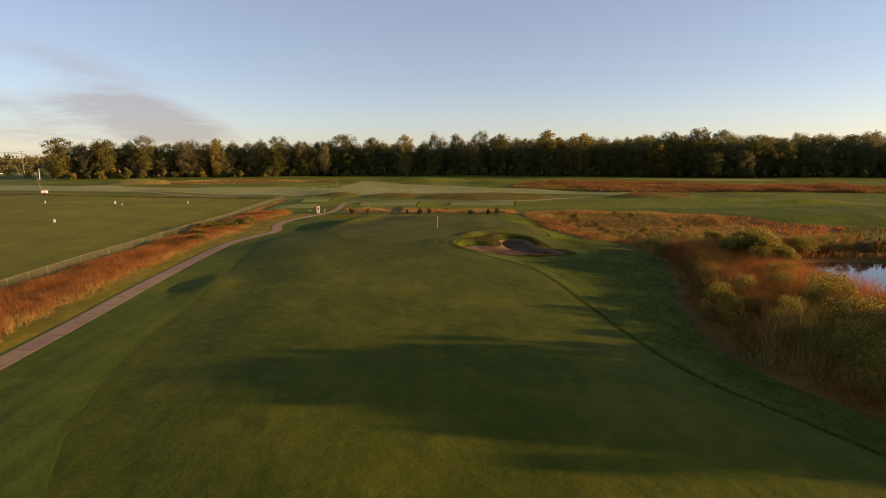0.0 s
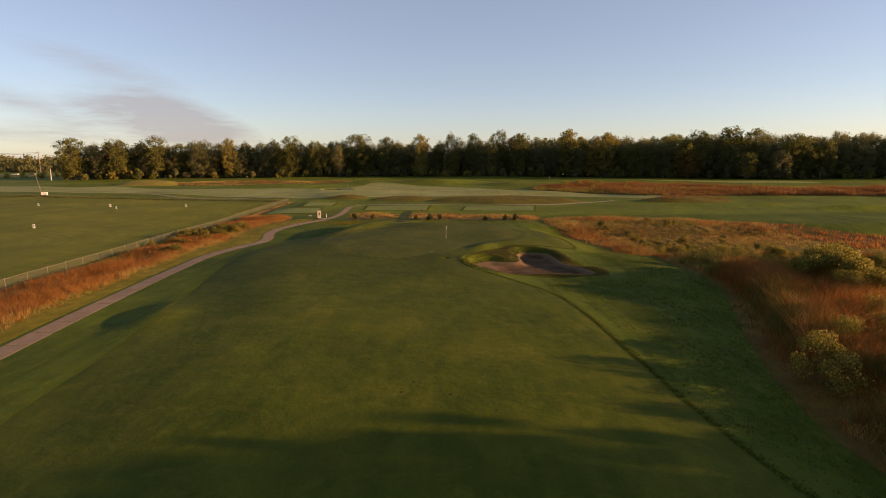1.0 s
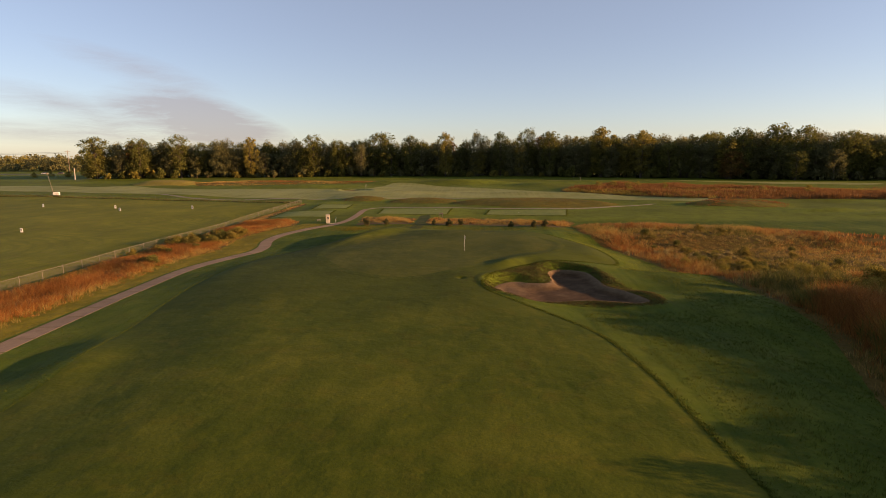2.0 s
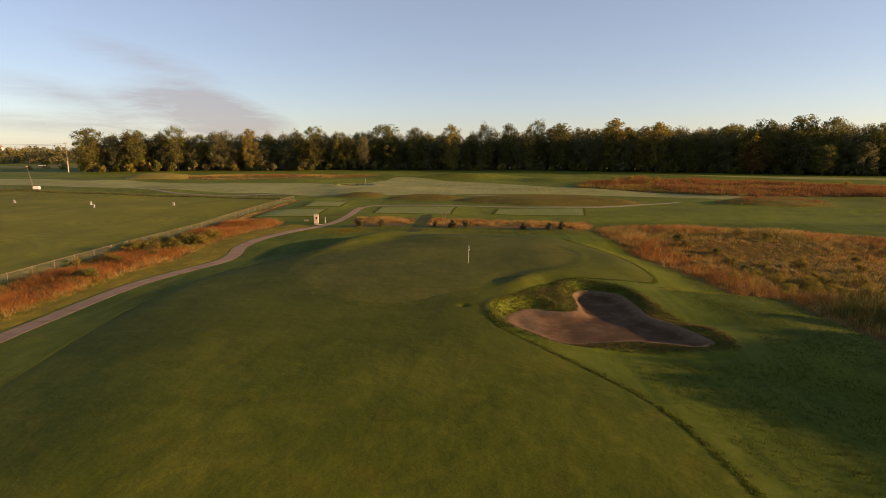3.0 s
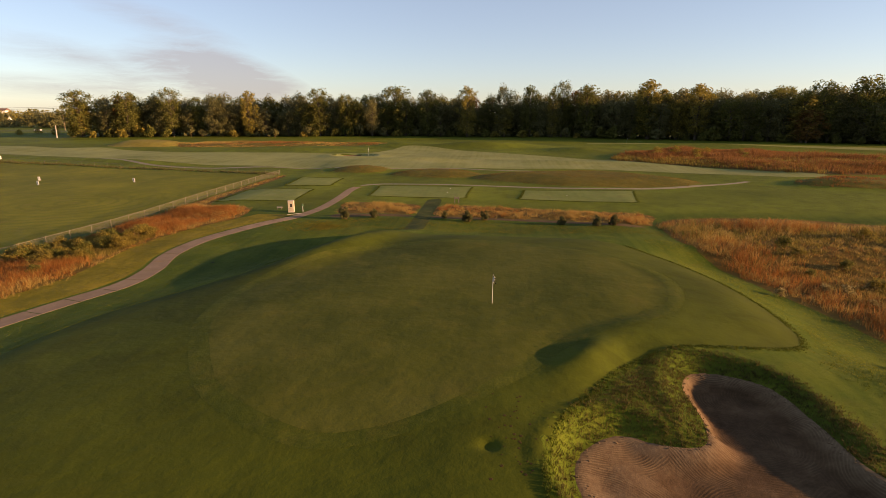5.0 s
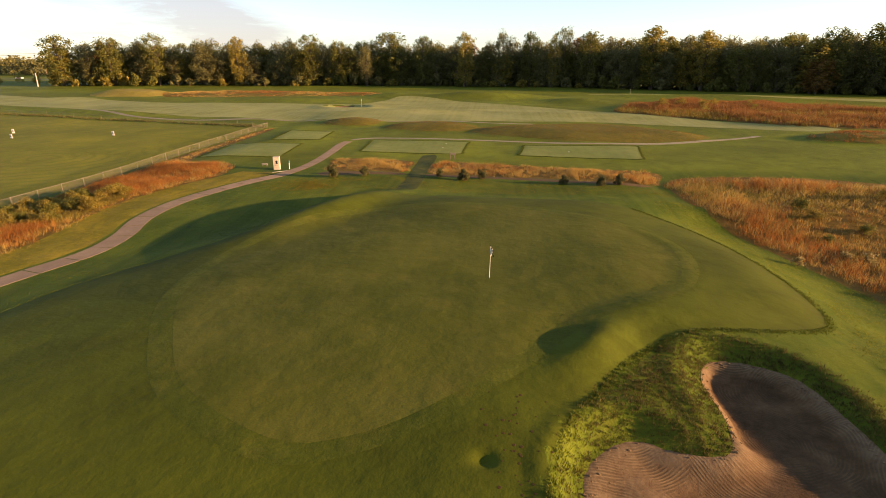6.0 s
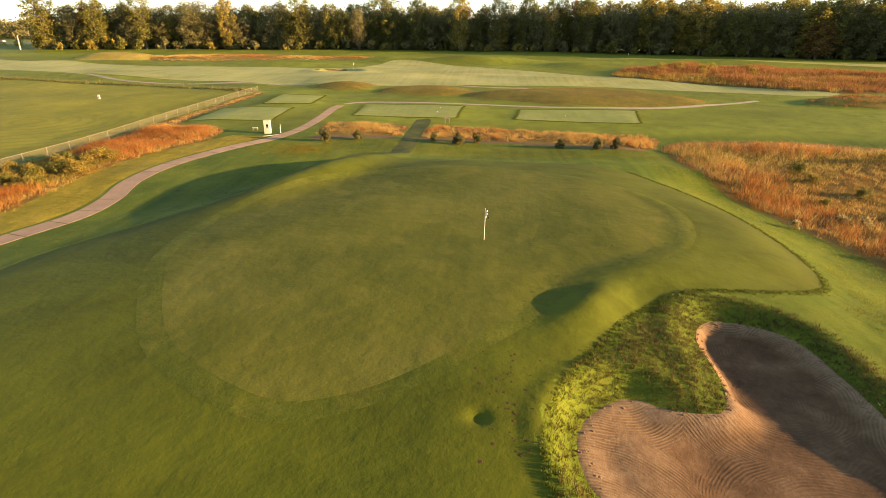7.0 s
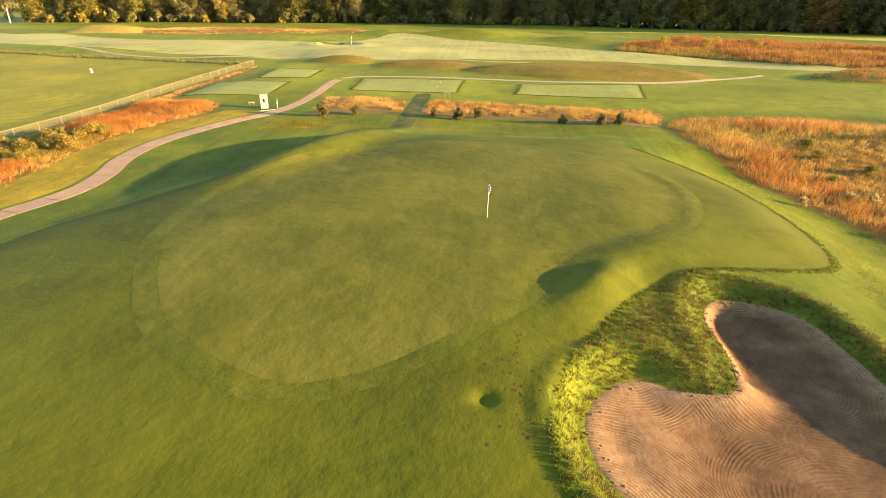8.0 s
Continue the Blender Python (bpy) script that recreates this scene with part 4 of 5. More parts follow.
rough_back = spline([(-21, 109.5), (-14.5, 111.5), (-8, 110.5), (-3, 109), (5, 109.6), (19, 110.8), (23, 109.5), (21, 113.6), (12, 114.8), (3, 116.6), (-4, 117), (-8, 117.2), (-12, 116.6), (-17, 115.8), (-21.5, 114)], 1.0)
p = scatter(rough_back, 22, 0.0)
stuff("rough_grass", p, 5, 0.05 + 0.06 * patchy(p, 1.5, 19), 0.13, 0.014, M_VERGE_BLADE, "yellowed longer grass before the planting beds")
rough_left = spline([(-24.8, 25), (-20, 30), (-20, 46), (-21.6, 58), (-23, 66), (-23.2, 75), (-22.2, 83), (-19.4, 89), (-15.8, 93), (-12, 100.4), (-9, 106.4), (-8, 112), (-14, 113), (-20, 114), (-23, 108), (-24.8, 103), (-25, 98), (-23.6, 94),
                     (-23.6, 90), (-24.8, 85), (-26.3, 79), (-26.6, 72), (-26.2, 62), (-25.6, 52), (-24.9, 42)], 0.6)
p = scatter(rough_left, 9, 0.0)
stuff("rough_grass", p, 5, 0.05 + 0.05 * patchy(p, 1.2, 11), 0.12, 0.014, M_ROUGH_BLADE, "cut rough on the bank above a path")


def leaf_cloud(centres, radii, count, leaf, flat=0.8, jitter=0.35):
    """Leaf clumps round the surfaces of many small balls: arrays of points and triangles."""
    k = rng.integers(0, len(centres), count)
    d = rng.normal(size=(count, 3))
    d /= np.linalg.norm(d, axis=1)[:, None]
    r = radii[k][:, None] * (1 - jitter * rng.uniform(0, 1, (count, 1)) ** 2)
    pos = centres[k] + d * r * np.array([1, 1, flat])
    u = rng.normal(size=(count, 3))
    u /= np.linalg.norm(u, axis=1)[:, None]
    w = np.cross(d + 0.6 * rng.normal(size=(count, 3)), u)
    w /= np.linalg.norm(w, axis=1)[:, None] + 1e-9
    s = leaf * rng.uniform(0.5, 1.3, (count, 1))
    v = np.stack([pos - u * s, pos + w * s * 0.8, pos + u * s, pos - w * s * 0.8], 1)
    i = np.arange(count)[:, None] * 4
    return v.reshape(-1, 3), np.concatenate([i + [[0, 1, 2]], i + [[0, 2, 3]]], 1).reshape(-1, 3)


def tree_meshes(high, wide, low, count, leaf, seed, upright=0.0):
    """A trunk with rising limbs, and a crown of leaf clumps along the limbs. low: where the crown begins."""
    r = np.random.default_rng(seed)
    bm = B()
    bend = r.normal(0, high * 0.02, 2)
    top = Vector((bend[0], bend[1], high * 0.86))
    rod(bm, (0, 0, -0.4), top * 0.5, high * 0.017, high * 0.011, 7)
    rod(bm, top * 0.5, top, high * 0.011, high * 0.003, 6)
    cs, rs = [], []
    mid, half_high = (low + high) / 2, (high - low) / 2
    for i in range(64):
        f = (i + r.uniform(0, 1)) / 64 * 2 - 1
        th = i * 2.4 + r.uniform(-0.5, 0.5)
        girth = (1 - abs(f) ** 5) ** 0.5 if f > 0 else (1 - 0.3 * abs(f) ** 1.5)
        out = wide * girth * r.uniform(0.35, 0.92) * (0.8 + 0.2 * math.sin(3 * th + seed))
        c = Vector((math.cos(th) * out + top.x * 0.5, math.sin(th) * out + top.y * 0.5, mid + f * half_high * 0.93 + r.normal(0, 0.3)))
        cs.append(np.array(c))
        rs.append(wide * r.uniform(0.17, 0.32))
        if i % 2 == 0:
            zb = max(low * 0.5, c.z - out * (0.9 + upright) - 0.8)
            k = min(zb / top.z, 1)
            rod(bm, (top.x * k, top.y * k, min(zb, top.z)), c, high * 0.0055, high * 0.0015, 5)
    v, t = leaf_cloud(np.array(cs), np.array(rs), count, leaf, 0.9 + upright * 0.5, 1.0)
    me = bpy.data.meshes.new("trunk")
    bm.to_mesh(me)
    bm.free()
    me.materials.append(M_BARK)
    return me, raw_mesh("crown", v, t)


LEAVES = {"dark": M_LEAF_DARK, "olive": M_LEAF_OLIVE, "gold": M_LEAF_GOLD, "rust": M_LEAF_RUST}
LABELS = {"dark": "dark green deciduous tree at the wood's edge", "olive": "olive-green poplar in a dense tree line", "gold": "tall poplar turning yellow in early autumn",
          "rust": "tree turning rusty brown in early autumn"}
KINDS = {}
for tint, shapes in (("dark", [(20, 6.8, 1.0, 0), (18, 7.4, 0.5, 0), (21.5, 8.0, 2, 0)]), ("olive", [(21.5, 6.0, 1.5, 0.4), (20, 6.8, 1.0, 0.1), (23, 6.8, 2.5, 0.2)]),
                     ("gold", [(23, 4.8, 2, 0.5), (20, 6.0, 1.5, 0.2)]), ("rust", [(19, 5.8, 1.5, 0.2)])):
    KINDS[tint] = []
    for j, (hh, ww, ll, up) in enumerate(shapes):
        trunk, crown = tree_meshes(hh, ww, ll, 5200, 0.27, 50 + j * 7 + len(tint), up)
        crown.materials.append(LEAVES[tint])
        KINDS[tint].append((trunk, crown, hh, ww))


def plant_tree(kind, x, y, wide, tall, turn):
    """A tree of that half width and height."""
    trunk, crown, hh, ww = kind
    m = Matrix.Translation((x, y, interpolate(x, y) - 0.1)) @ Matrix.Rotation(turn, 4, "Z") @ Matrix.Diagonal((wide / ww, wide / ww, tall / hh, 1))
    tint = crown.materials[0].name
    lab = next(LABELS[k] for k in LEAVES if LEAVES[k].name == tint)
    ob = empty("tree", m, lab, "tree", "trees of the wood")
    part("trunk", trunk, M_BARK, ob)
    part("crown", crown, M_LEAF_DARK, ob)
    return ob


EDGE = spline([(-203, 307), (-170, 314), (-135, 322), (-80, 327), (-20, 330), (30, 322), (66, 308), (106, 290), (150, 274), (200, 262), (255, 250), (320, 240)], 1.0, False)
pos = np.concatenate([[0], np.cumsum(np.linalg.norm(np.diff(EDGE, axis=0), axis=1))])
# the trees that stand out of the wood's edge: place along x, set back, height, half width, tint
for x, back, hh, ww, tint in ((-199, 0, 22.8, 9.5, "olive"), (-177, -1, 21.6, 8.8, "olive"), (-166, 4, 20.5, 5, "dark"), (-157, 0, 23.6, 7.6, "olive"), (-136, 0, 20.4, 8.6, "dark"), (-119, -2, 22.4, 5.0, "gold"),
                              (-95, 2, 21, 6.4, "dark"), (-84, 0, 23.4, 8.0, "olive"), (-71, -1, 20.6, 6.2, "olive"), (-57, -3, 18.2, 5.2, "dark"), (-47, 12, 25, 11, "olive"), (-29, 0, 23.2, 6.6, "olive"),
                              (-9, -3, 23.8, 6.4, "gold"), (9, 3, 24.2, 7, "dark"), (22, 3, 24.6, 7, "olive"), (32, -2, 21.8, 4.2, "gold"), (37, 3, 26, 5.8, "olive"), (48, 3, 24, 7.4, "olive"), (73, 2, 25.6, 7.8, "gold"),
                              (91, 2, 23.4, 7.4, "gold"), (108, 2, 20, 5.4, "dark"), (132, 2, 23.6, 7.6, "olive"), (148, 5, 25.4, 9, "olive"), (158, 6, 24.6, 8, "olive"), (174, 2, 22, 8, "olive"),
                              (149, -7, 12.8, 6.0, "olive"), (126, -4, 12.8, 7.5, "rust"), (164, -5, 13.5, 6.5, "dark")):
    plant_tree(KINDS[tint][rng.integers(len(KINDS[tint]))], x, np.interp(x, EDGE[:, 0], EDGE[:, 1]) + back, ww, hh, rng.uniform(0, 6.28))
for row, (gap, back, lo, hi) in enumerate(((8.0, 3, 13.5, 18.5), (8.0, 10, 16.5, 20.5), (8.5, 18, 18.5, 21.5), (9.0, 28, 17.5, 21), (10.0, 40, 18, 22))):
    s = rng.uniform(0, 3)
    if row > 2:
        s += np.interp(50, EDGE[:, 0], pos)
    while s < pos[-1]:
        x, y = np.interp(s, pos, EDGE[:, 0]) + rng.normal(0, 1.2), np.interp(s, pos, EDGE[:, 1]) + back + rng.normal(0, 1.5)
        east = x > 40
        tint = rng.choice(["dark", "olive", "gold", "rust"], p=[0.66, 0.26, 0.05, 0.03] if east else [0.60, 0.32, 0.05, 0.03])
        kind = KINDS[tint][rng.integers(len(KINDS[tint]))]
        plant_tree(kind, x, y, rng.uniform(5.5, 8.5), rng.uniform(lo, hi) * (1.06 if east else 1.0), rng.uniform(0, 6.28))
        s += gap * rng.uniform(0.7, 1.35)
p = scatter(spline([(-165, 188), (-108, 177.6), (-84, 172.2), (-62, 166.8), (-42, 160.6), (-41.4, 162.8), (-62, 168.9), (-84, 174.4), (-108, 180), (-165, 191)], 2.0), 2.5)
# weeds in dark shrub colour, which also paints the shadow at the fence foot
stuff("fence_weeds", p, 10, 0.5, 0.35, 0.05, M_SHRUB, "unmown weeds along the far fence, darkened for the shadow at its foot", "weeds")
# the verge beside the path
p = scatter(verge, 9, 0.1)
stuff("verge_grass", p, 5, 0.05 + 0.08 * patchy(p, 1.5, 15), 0.14, 0.02, M_VERGE_BLADE, "short yellowed grass on a path verge")
for t in TEES:
    f = rng.uniform(0, len(t), 9000)
    i = f.astype(int)
    q = t[i] + (np.roll(t, -1, 0) - t)[i] * (f - i)[:, None] + rng.normal(0, 0.16, (9000, 2))
    q = q[inside(t, q[:, 0], q[:, 1]) < 0.0]
    stuff("tee_edge_grass", q, 4, 0.08, 0.08, 0.016, M_ROUGH_BLADE, "longer darker grass round a tee box")
# a patch of pale weeds on the bank below the tees
p = np.column_stack([rng.normal(-16.2, 1.5, 600), rng.normal(111.6, 1.5, 600)])
stuff("bank_weeds", p, 8, 0.06 + 0.12 * patchy(p, 0.8, 81), 0.18, 0.02, M_VERGE_BLADE, "pale dry weeds on the bank below the tees", "weeds", 1.0)
# the depth of the wood
n = 5200
k = rng.uniform(0, pos[-1], n)
cx, cy = np.interp(k, pos, EDGE[:, 0]), np.interp(k, pos, EDGE[:, 1]) + rng.uniform(4, 40, n)
cz = rng.uniform(1, 16, n)
v, t = leaf_cloud(np.column_stack([cx, cy, cz]), np.full(n, 2.6), 34000, 0.9)
far_woods = part("far_woods", raw_mesh("far_woods", v, t), M_LEAF_DARK)
tagged(far_woods, "dark crowded depth of a deciduous wood", "woods", "", "stuff")
# ---- bushes of the marsh ----


def bush_meshes(high, wide, count, leaf, seed, stems=7):
    r = np.random.default_rng(seed)
    bm = B()
    cs, rs = [], []
    for i in range(stems * 2):
        th, f = r.uniform(0, 6.28), r.uniform(0.02, 1.0)
        out = wide * r.uniform(0.15, 0.85) * (1.15 - 0.5 * f)
        c = np.array([math.cos(th) * out, math.sin(th) * out, high * (0.14 + 0.7 * f)])
        cs.append(c)
        rs.append(wide * r.uniform(0.24, 0.42))
        if i < stems:
            rod(bm, (math.cos(th) * 0.15, math.sin(th) * 0.15, -0.2), c, 0.03, 0.008, 5)
    v, t = leaf_cloud(np.array(cs), np.array(rs), count, leaf, 0.9, 0.7)
    me = bpy.data.meshes.new("stem")
    bm.to_mesh(me)
    bm.free()
    return me, raw_mesh("foliage", v, t)


def bush_kind(material, *args):
    stems, leaves = bush_meshes(*args)
    stems.materials.append(M_STEM)
    leaves.materials.append(material)
    return stems, leaves


def plant_bush(kind, x, y, s, tall, label, group="marsh bushes", name="bush"):
    m = Matrix.Translation((x, y, interpolate(x, y) - 0.05)) @ Matrix.Rotation(rng.uniform(0, 6.28), 4, "Z") @ Matrix.Diagonal((s, s, s * tall, 1))
    ob = empty(name, m, label, "bush" if name == "bush" else "shrub", group)
    part("stem", kind[0], M_STEM, ob)
    part("foliage", kind[1], M_BUSH, ob)
    return ob


WILLOWS = [bush_kind(M_BUSH, 2.6, 1.5, 4600, 0.042, 90 + i, 10) for i in range(3)]
BRUSH = [bush_kind(M_GOLDWEED if i else M_WEED, 1.5, 1.0, 1700, 0.052, 95 + i) for i in range(2)]
THICK = [bush_kind(M_BUSH, 2.6, 1.5, 5200, 0.06, 190 + i, 11) for i in range(2)]
M_PALE = blades("pale seed heads", (0.13, 0.095, 0.028), (0.22, 0.17, 0.06), (0.34, 0.27, 0.12), 0.35, 0.2)
PALE = [bush_kind(M_PALE, 1.3, 0.8, 300, 0.08, 99)]
plant_bush(bush_kind(M_BUSH, 2.6, 1.5, 6500, 0.042, 93), 23.1, 38.7, 1.2, 1.05, "round yellow-green willow bush at the marsh edge")
for x, y, s in ((25.5, 29, 1.3), (28.5, 33, 1.5), (24.0, 25.5, 1.1), (30.5, 37.5, 1.5), (27.5, 42.5, 1.0), (31, 44, 1.2), (34, 48, 1.2), (33, 41, 1.3), (36, 54, 1.1), (38.5, 58.5, 1.1), (26.5, 35.5, 1.1), (29, 25, 1.5)):
    plant_bush(WILLOWS[rng.integers(3)], x, y, s, rng.uniform(0.85, 1.1), "olive willow bush among marsh weeds")
for i in range(44):
    f = i / 43
    x, y = 35.5 + 6.5 * f + rng.normal(0, 2.2), 94 - 31 * f + rng.normal(0, 1.6)
    plant_bush(WILLOWS[rng.integers(3)], x, y, rng.uniform(0.3, 0.5) + 0.6 * f, rng.uniform(0.8, 1.05), "yellow-green willow in the row before the pond")
for i in range(46):
    y = rng.uniform(48, 112)
    x = np.interp(y, [45, 60, 72, 90, 110], [24, 30, 31, 29, 24]) + rng.uniform(3, 26)
    if inside(POND, x, y) > -1.5 or inside(MARSH, x, y) < 2:
        continue
    plant_bush(BRUSH[rng.integers(2)], x, y, rng.uniform(0.6, 1.1), rng.uniform(0.7, 1.1), "low olive brush in the marsh grass")
for i in range(14):
    plant_bush(PALE[0], 33 + rng.normal(0, 2.6) + i * 0.35, 95.5 + rng.normal(0, 1.6), rng.uniform(0.6, 1.0), 1.0, "pale seed-headed weeds in the marsh")
for i in range(34):
    th = rng.uniform(-0.4, 2.7)
    plant_bush(WILLOWS[rng.integers(3)], 54 + math.cos(th) * 17 + rng.normal(0, 2.5), 53 + math.sin(th) * 15.5 + rng.normal(0, 1.5), rng.uniform(0.8, 1.3), 0.9, "dark brush on the pond's far bank")
for i in range(9):
    x = rng.uniform(44, 100)
    plant_bush(WILLOWS[rng.integers(3)], x, 215 - 0.45 * (x - 44) + rng.normal(0, 5) - 8, rng.uniform(0.7, 1.2), 0.85, "olive bush on the far rusty rise")
THICKET = [bush_kind(m, 5.0, 3.2, 520, 0.42, 140 + i) for i, m in enumerate((M_LEAF_OLIVE, M_LEAF_DARK, M_LEAF_GOLD))]
s = 0.0
while s < pos[-1]:
    x, y = np.interp(s, pos, EDGE[:, 0]) + rng.normal(0, 1.5), np.interp(s, pos, EDGE[:, 1]) - 3.5 + rng.normal(0, 1.2)
    plant_bush(THICKET[rng.choice(3, p=[0.5, 0.35, 0.15])], x, y, rng.uniform(0.55, 1.1), rng.uniform(0.8, 1.2), "leafy thicket at the foot of the wood", "thickets of the wood")
    s += rng.uniform(4.5, 11)
# brambles by the fence
for i in range(40):
    plant_bush(BRUSH[rng.integers(2)], rng.uniform(-40.5, -32.5), rng.uniform(96, 107) if i < 32 else rng.uniform(78, 96), rng.uniform(0.7, 1.25), 0.8, "leafy bramble between fence and fescue", "fence brambles")
# taller trees just beyond the marsh edge, whose shade lies over the fairway
trunk, crown = tree_meshes(12.0, 3.6, 0.6, 5000, 0.24, 31)
crown.materials.append(M_LEAF_OLIVE)
for x, y, hh, ww in ((54, 16.8, 9.6, 3.6), (52, 15.5, 8.6, 3.6), (53.5, 18.8, 10.4, 3.8), (52.5, 21.8, 10.8, 3.6), (53, 24.8, 9.4, 3.4), (57, 14.5, 9, 3.6), (57.5, 20.0, 11.2, 3.8), (50, 27.6, 6.2, 2.6),
                     (47, 30.4, 5.4, 2.6), (48.5, 33.4, 4.6, 2.3), (51, 35.2, 5.8, 2.2)):
    ob = plant_tree((trunk, crown, 12.0, 3.6), x, y, ww, hh, rng.uniform(0, 6.28))
    tagged(ob, "small olive willow tree behind the marsh", "tree", "willow trees by the marsh")
for x, y, sc in ((38.2, 53.6, 1.2), (38.4, 55.8, 1.45), (38.8, 57.8, 1.55), (40.2, 59.8, 1.6), (39.2, 61.6, 1.5), (41.4, 63.2, 1.5), (36.6, 60.0, 1.2), (42.6, 66.5, 1.3), (40.0, 70.5, 1.1)):
    plant_bush(THICK[rng.integers(2)], x, y, sc, 1.05, "tall yellow-green willow thicket by the pond")
# darker leaves here stand in for shade over the far bank
BANK = [bush_kind(M_LEAF_DARK, 2.6, 1.6, 3600, 0.07, 196 + i, 12) for i in range(2)]
for i in range(22):
    f = i / 21
    plant_bush(BANK[i % 2], 44.5 + 27 * f + rng.normal(0, 0.8), 70.0 - 8 * f * f + rng.normal(0, 1.0) + 2.5 * (i % 3), rng.uniform(0.6, 0.85), 0.9, "leafy brush on the pond's far bank, shade put into its dark leaves")
# small evergreen shrubs in the mulch beds
SHRUBS = [bush_kind(M_SHRUB, 1.0, 0.46, 4200, 0.03, 120 + i, 12) for i in range(2)]
for i, (x, y) in enumerate(((-14.9, 115.9), (-11.5, 117.0), (-2.9, 117.6), (-0.1, 116.3), (1.9, 117.3), (10.8, 115.1), (14.6, 114.4), (16.7, 115.0))):
    plant_bush(SHRUBS[i % 2], x, y, (1.6, 1.25, 1.1, 1.5, 1.3, 1.15, 1.3, 1.4)[i], 1.0, "small dark evergreen shrub in a mulch bed", "bed shrubs", "shrub")
# shaggy rim where longer grass meets the mown turf on its sunny side
rim = MOWN[(MOWN[:, 0] > 4) & (MOWN[:, 1] > 12) & (MOWN[:, 1] < 104)]
p = np.repeat(rim, 60, 0) + rng.normal(0, 0.22, (len(rim) * 60, 2))
p = p[(inside(MOWN, p[:, 0], p[:, 1]) < 0.0) & (inside(SAND, p[:, 0], p[:, 1]) < -0.1)]
stuff("edge_grass", p, 6, 0.11, 0.06, 0.018, M_ROUGH_BLADE, "longer grass along the mown edge")
rim = MOWN[(MOWN[:, 0] < -9) & (MOWN[:, 1] > 16) & (MOWN[:, 1] < 100)]
p = np.repeat(rim, 45, 0) + rng.normal(0, 0.2, (len(rim) * 45, 2))
p = p[inside(MOWN, p[:, 0], p[:, 1]) < 0.0]
stuff("edge_grass", p, 5, 0.05, 0.06, 0.014, M_FRINGE, "longer dewy grass along the mown edge above a bank")
rim = COLLAR[(COLLAR[:, 0] + 0.6 * (COLLAR[:, 1] - 78) > 0) & (COLLAR[:, 1] < 98)]
p = np.repeat(rim, 90, 0) + rng.normal(0, 0.2, (len(rim) * 90, 2))
p = p[(inside(COLLAR, p[:, 0], p[:, 1]) < 0.75) & (inside(GREEN, p[:, 0], p[:, 1]) < -0.05)]
stuff("fringe_grass", p, 5, 0.05, 0.06, 0.014, M_FRINGE, "slightly longer grass fringe along the green")

# ---- flagstick and green furniture ----


def ground_at(x, y):
    return interpolate(x, y)


def flagstick(x, y, high, label, lean=0.0):
    ob = empty("flagstick", pose(x, y, ground_at(x, y) + 0.02, 0, lean, 0), label, "flagstick")
    part("pole", rod(B(), (0, 0, -0.1), (0, 0, high), 0.016, 0.012, 10), M_WHITE, ob)
    bm = B()
    grid = []
    for i in range(9):
        f = i / 8
        row = []
        for j in range(5):
            g = j / 4
            row.append(bm.verts.new((0.015 + 0.13 * g * (0.75 + 0.25 * math.sin(5 * f)), 0.05 * math.sin(6 * g + 3 * f) * g, high - 0.06 - 0.44 * f - 0.10 * g)))
        grid.append(row)
    for u, v in zip(grid, grid[1:]):
        for j in range(4):
            bm.faces.new((u[j], u[j + 1], v[j + 1], v[j]))
    bmesh.ops.solidify(bm, geom=bm.faces[:], thickness=0.006)
    cloth = part("flag", bm, M_WHITE, ob, "limp white flag with dark checks")
    bm = B()
    for i, j in ((0, 0), (2, 2), (5, 1), (7, 3)):
        z = high - 0.08 - 0.055 * i - 0.02 * j
        box(bm, 0.02 + 0.04 * j, 0.075 + 0.04 * j, -0.055, -0.04, z - 0.08, z)
    part("check", bm, M_DARK, cloth, "dark checks of the flag")
    part("knob", rod(B(), (0, 0, high), (0, 0, high + 0.05), 0.02, 0.012, 10), M_DARK, ob)
    bm = B()
    bmesh.ops.create_cone(bm, cap_ends=True, segments=20, radius1=0.054, radius2=0.054, depth=0.02, matrix=Matrix.Translation((0, 0, 0.0)))
    part("cup", bm, M_DARK, ob, "dark cup opening")
    return ob


flagstick(2.7, 85.5, 1.9, "white flagstick with a limp checked flag in the cup", 0.6)
flagstick(-30.5, 199.0, 2.2, "white flagstick on the far green")
flagstick(53.5, 262, 2.2, "white flagstick before the woods")


def disc(name, x, y, r, material, label, category, group=""):
    bm = B()
    bmesh.ops.create_cone(bm, cap_ends=True, segments=18, radius1=r, radius2=r * 0.8, depth=0.006)
    ob = part(name, bm, material)
    ob.location = (x, y, ground_at(x, y) + 0.023)
    return tagged(ob, label, category, group)


disc("sprinkler_head", -6.9, 92.9, 0.16, M_DARK, "dark sprinkler head in the green", "sprinkler")
disc("sprinkler_head", -6.2, 96.2, 0.12, M_DARK, "dark sprinkler head at the green's edge", "sprinkler")
disc("sprinkler_head", -21.2, 96.4, 0.14, M_DARK, "dark sprinkler head in the rough bank", "sprinkler")
for i, (x, y) in enumerate(((0.6, 36.9), (2.7, 35.5), (2.3, 35.9), (3.1, 35.2), (0.4, 37.4), (-0.2, 36.2))):
    disc("divot", x, y, 0.06 + 0.02 * (i % 3), M_CAST, "small brown divot in the fairway", "divot", "fairway divots")
for i in range(48):
    disc("divot", 3.6 + rng.normal(0, 0.55), 69.2 + 4.8 * rng.uniform() + rng.normal(0, 0.3), rng.uniform(0.025, 0.07), M_CAST, "small brown worm cast in the apron", "divot", "apron divots")

# ---- chain-link fence round the range ----


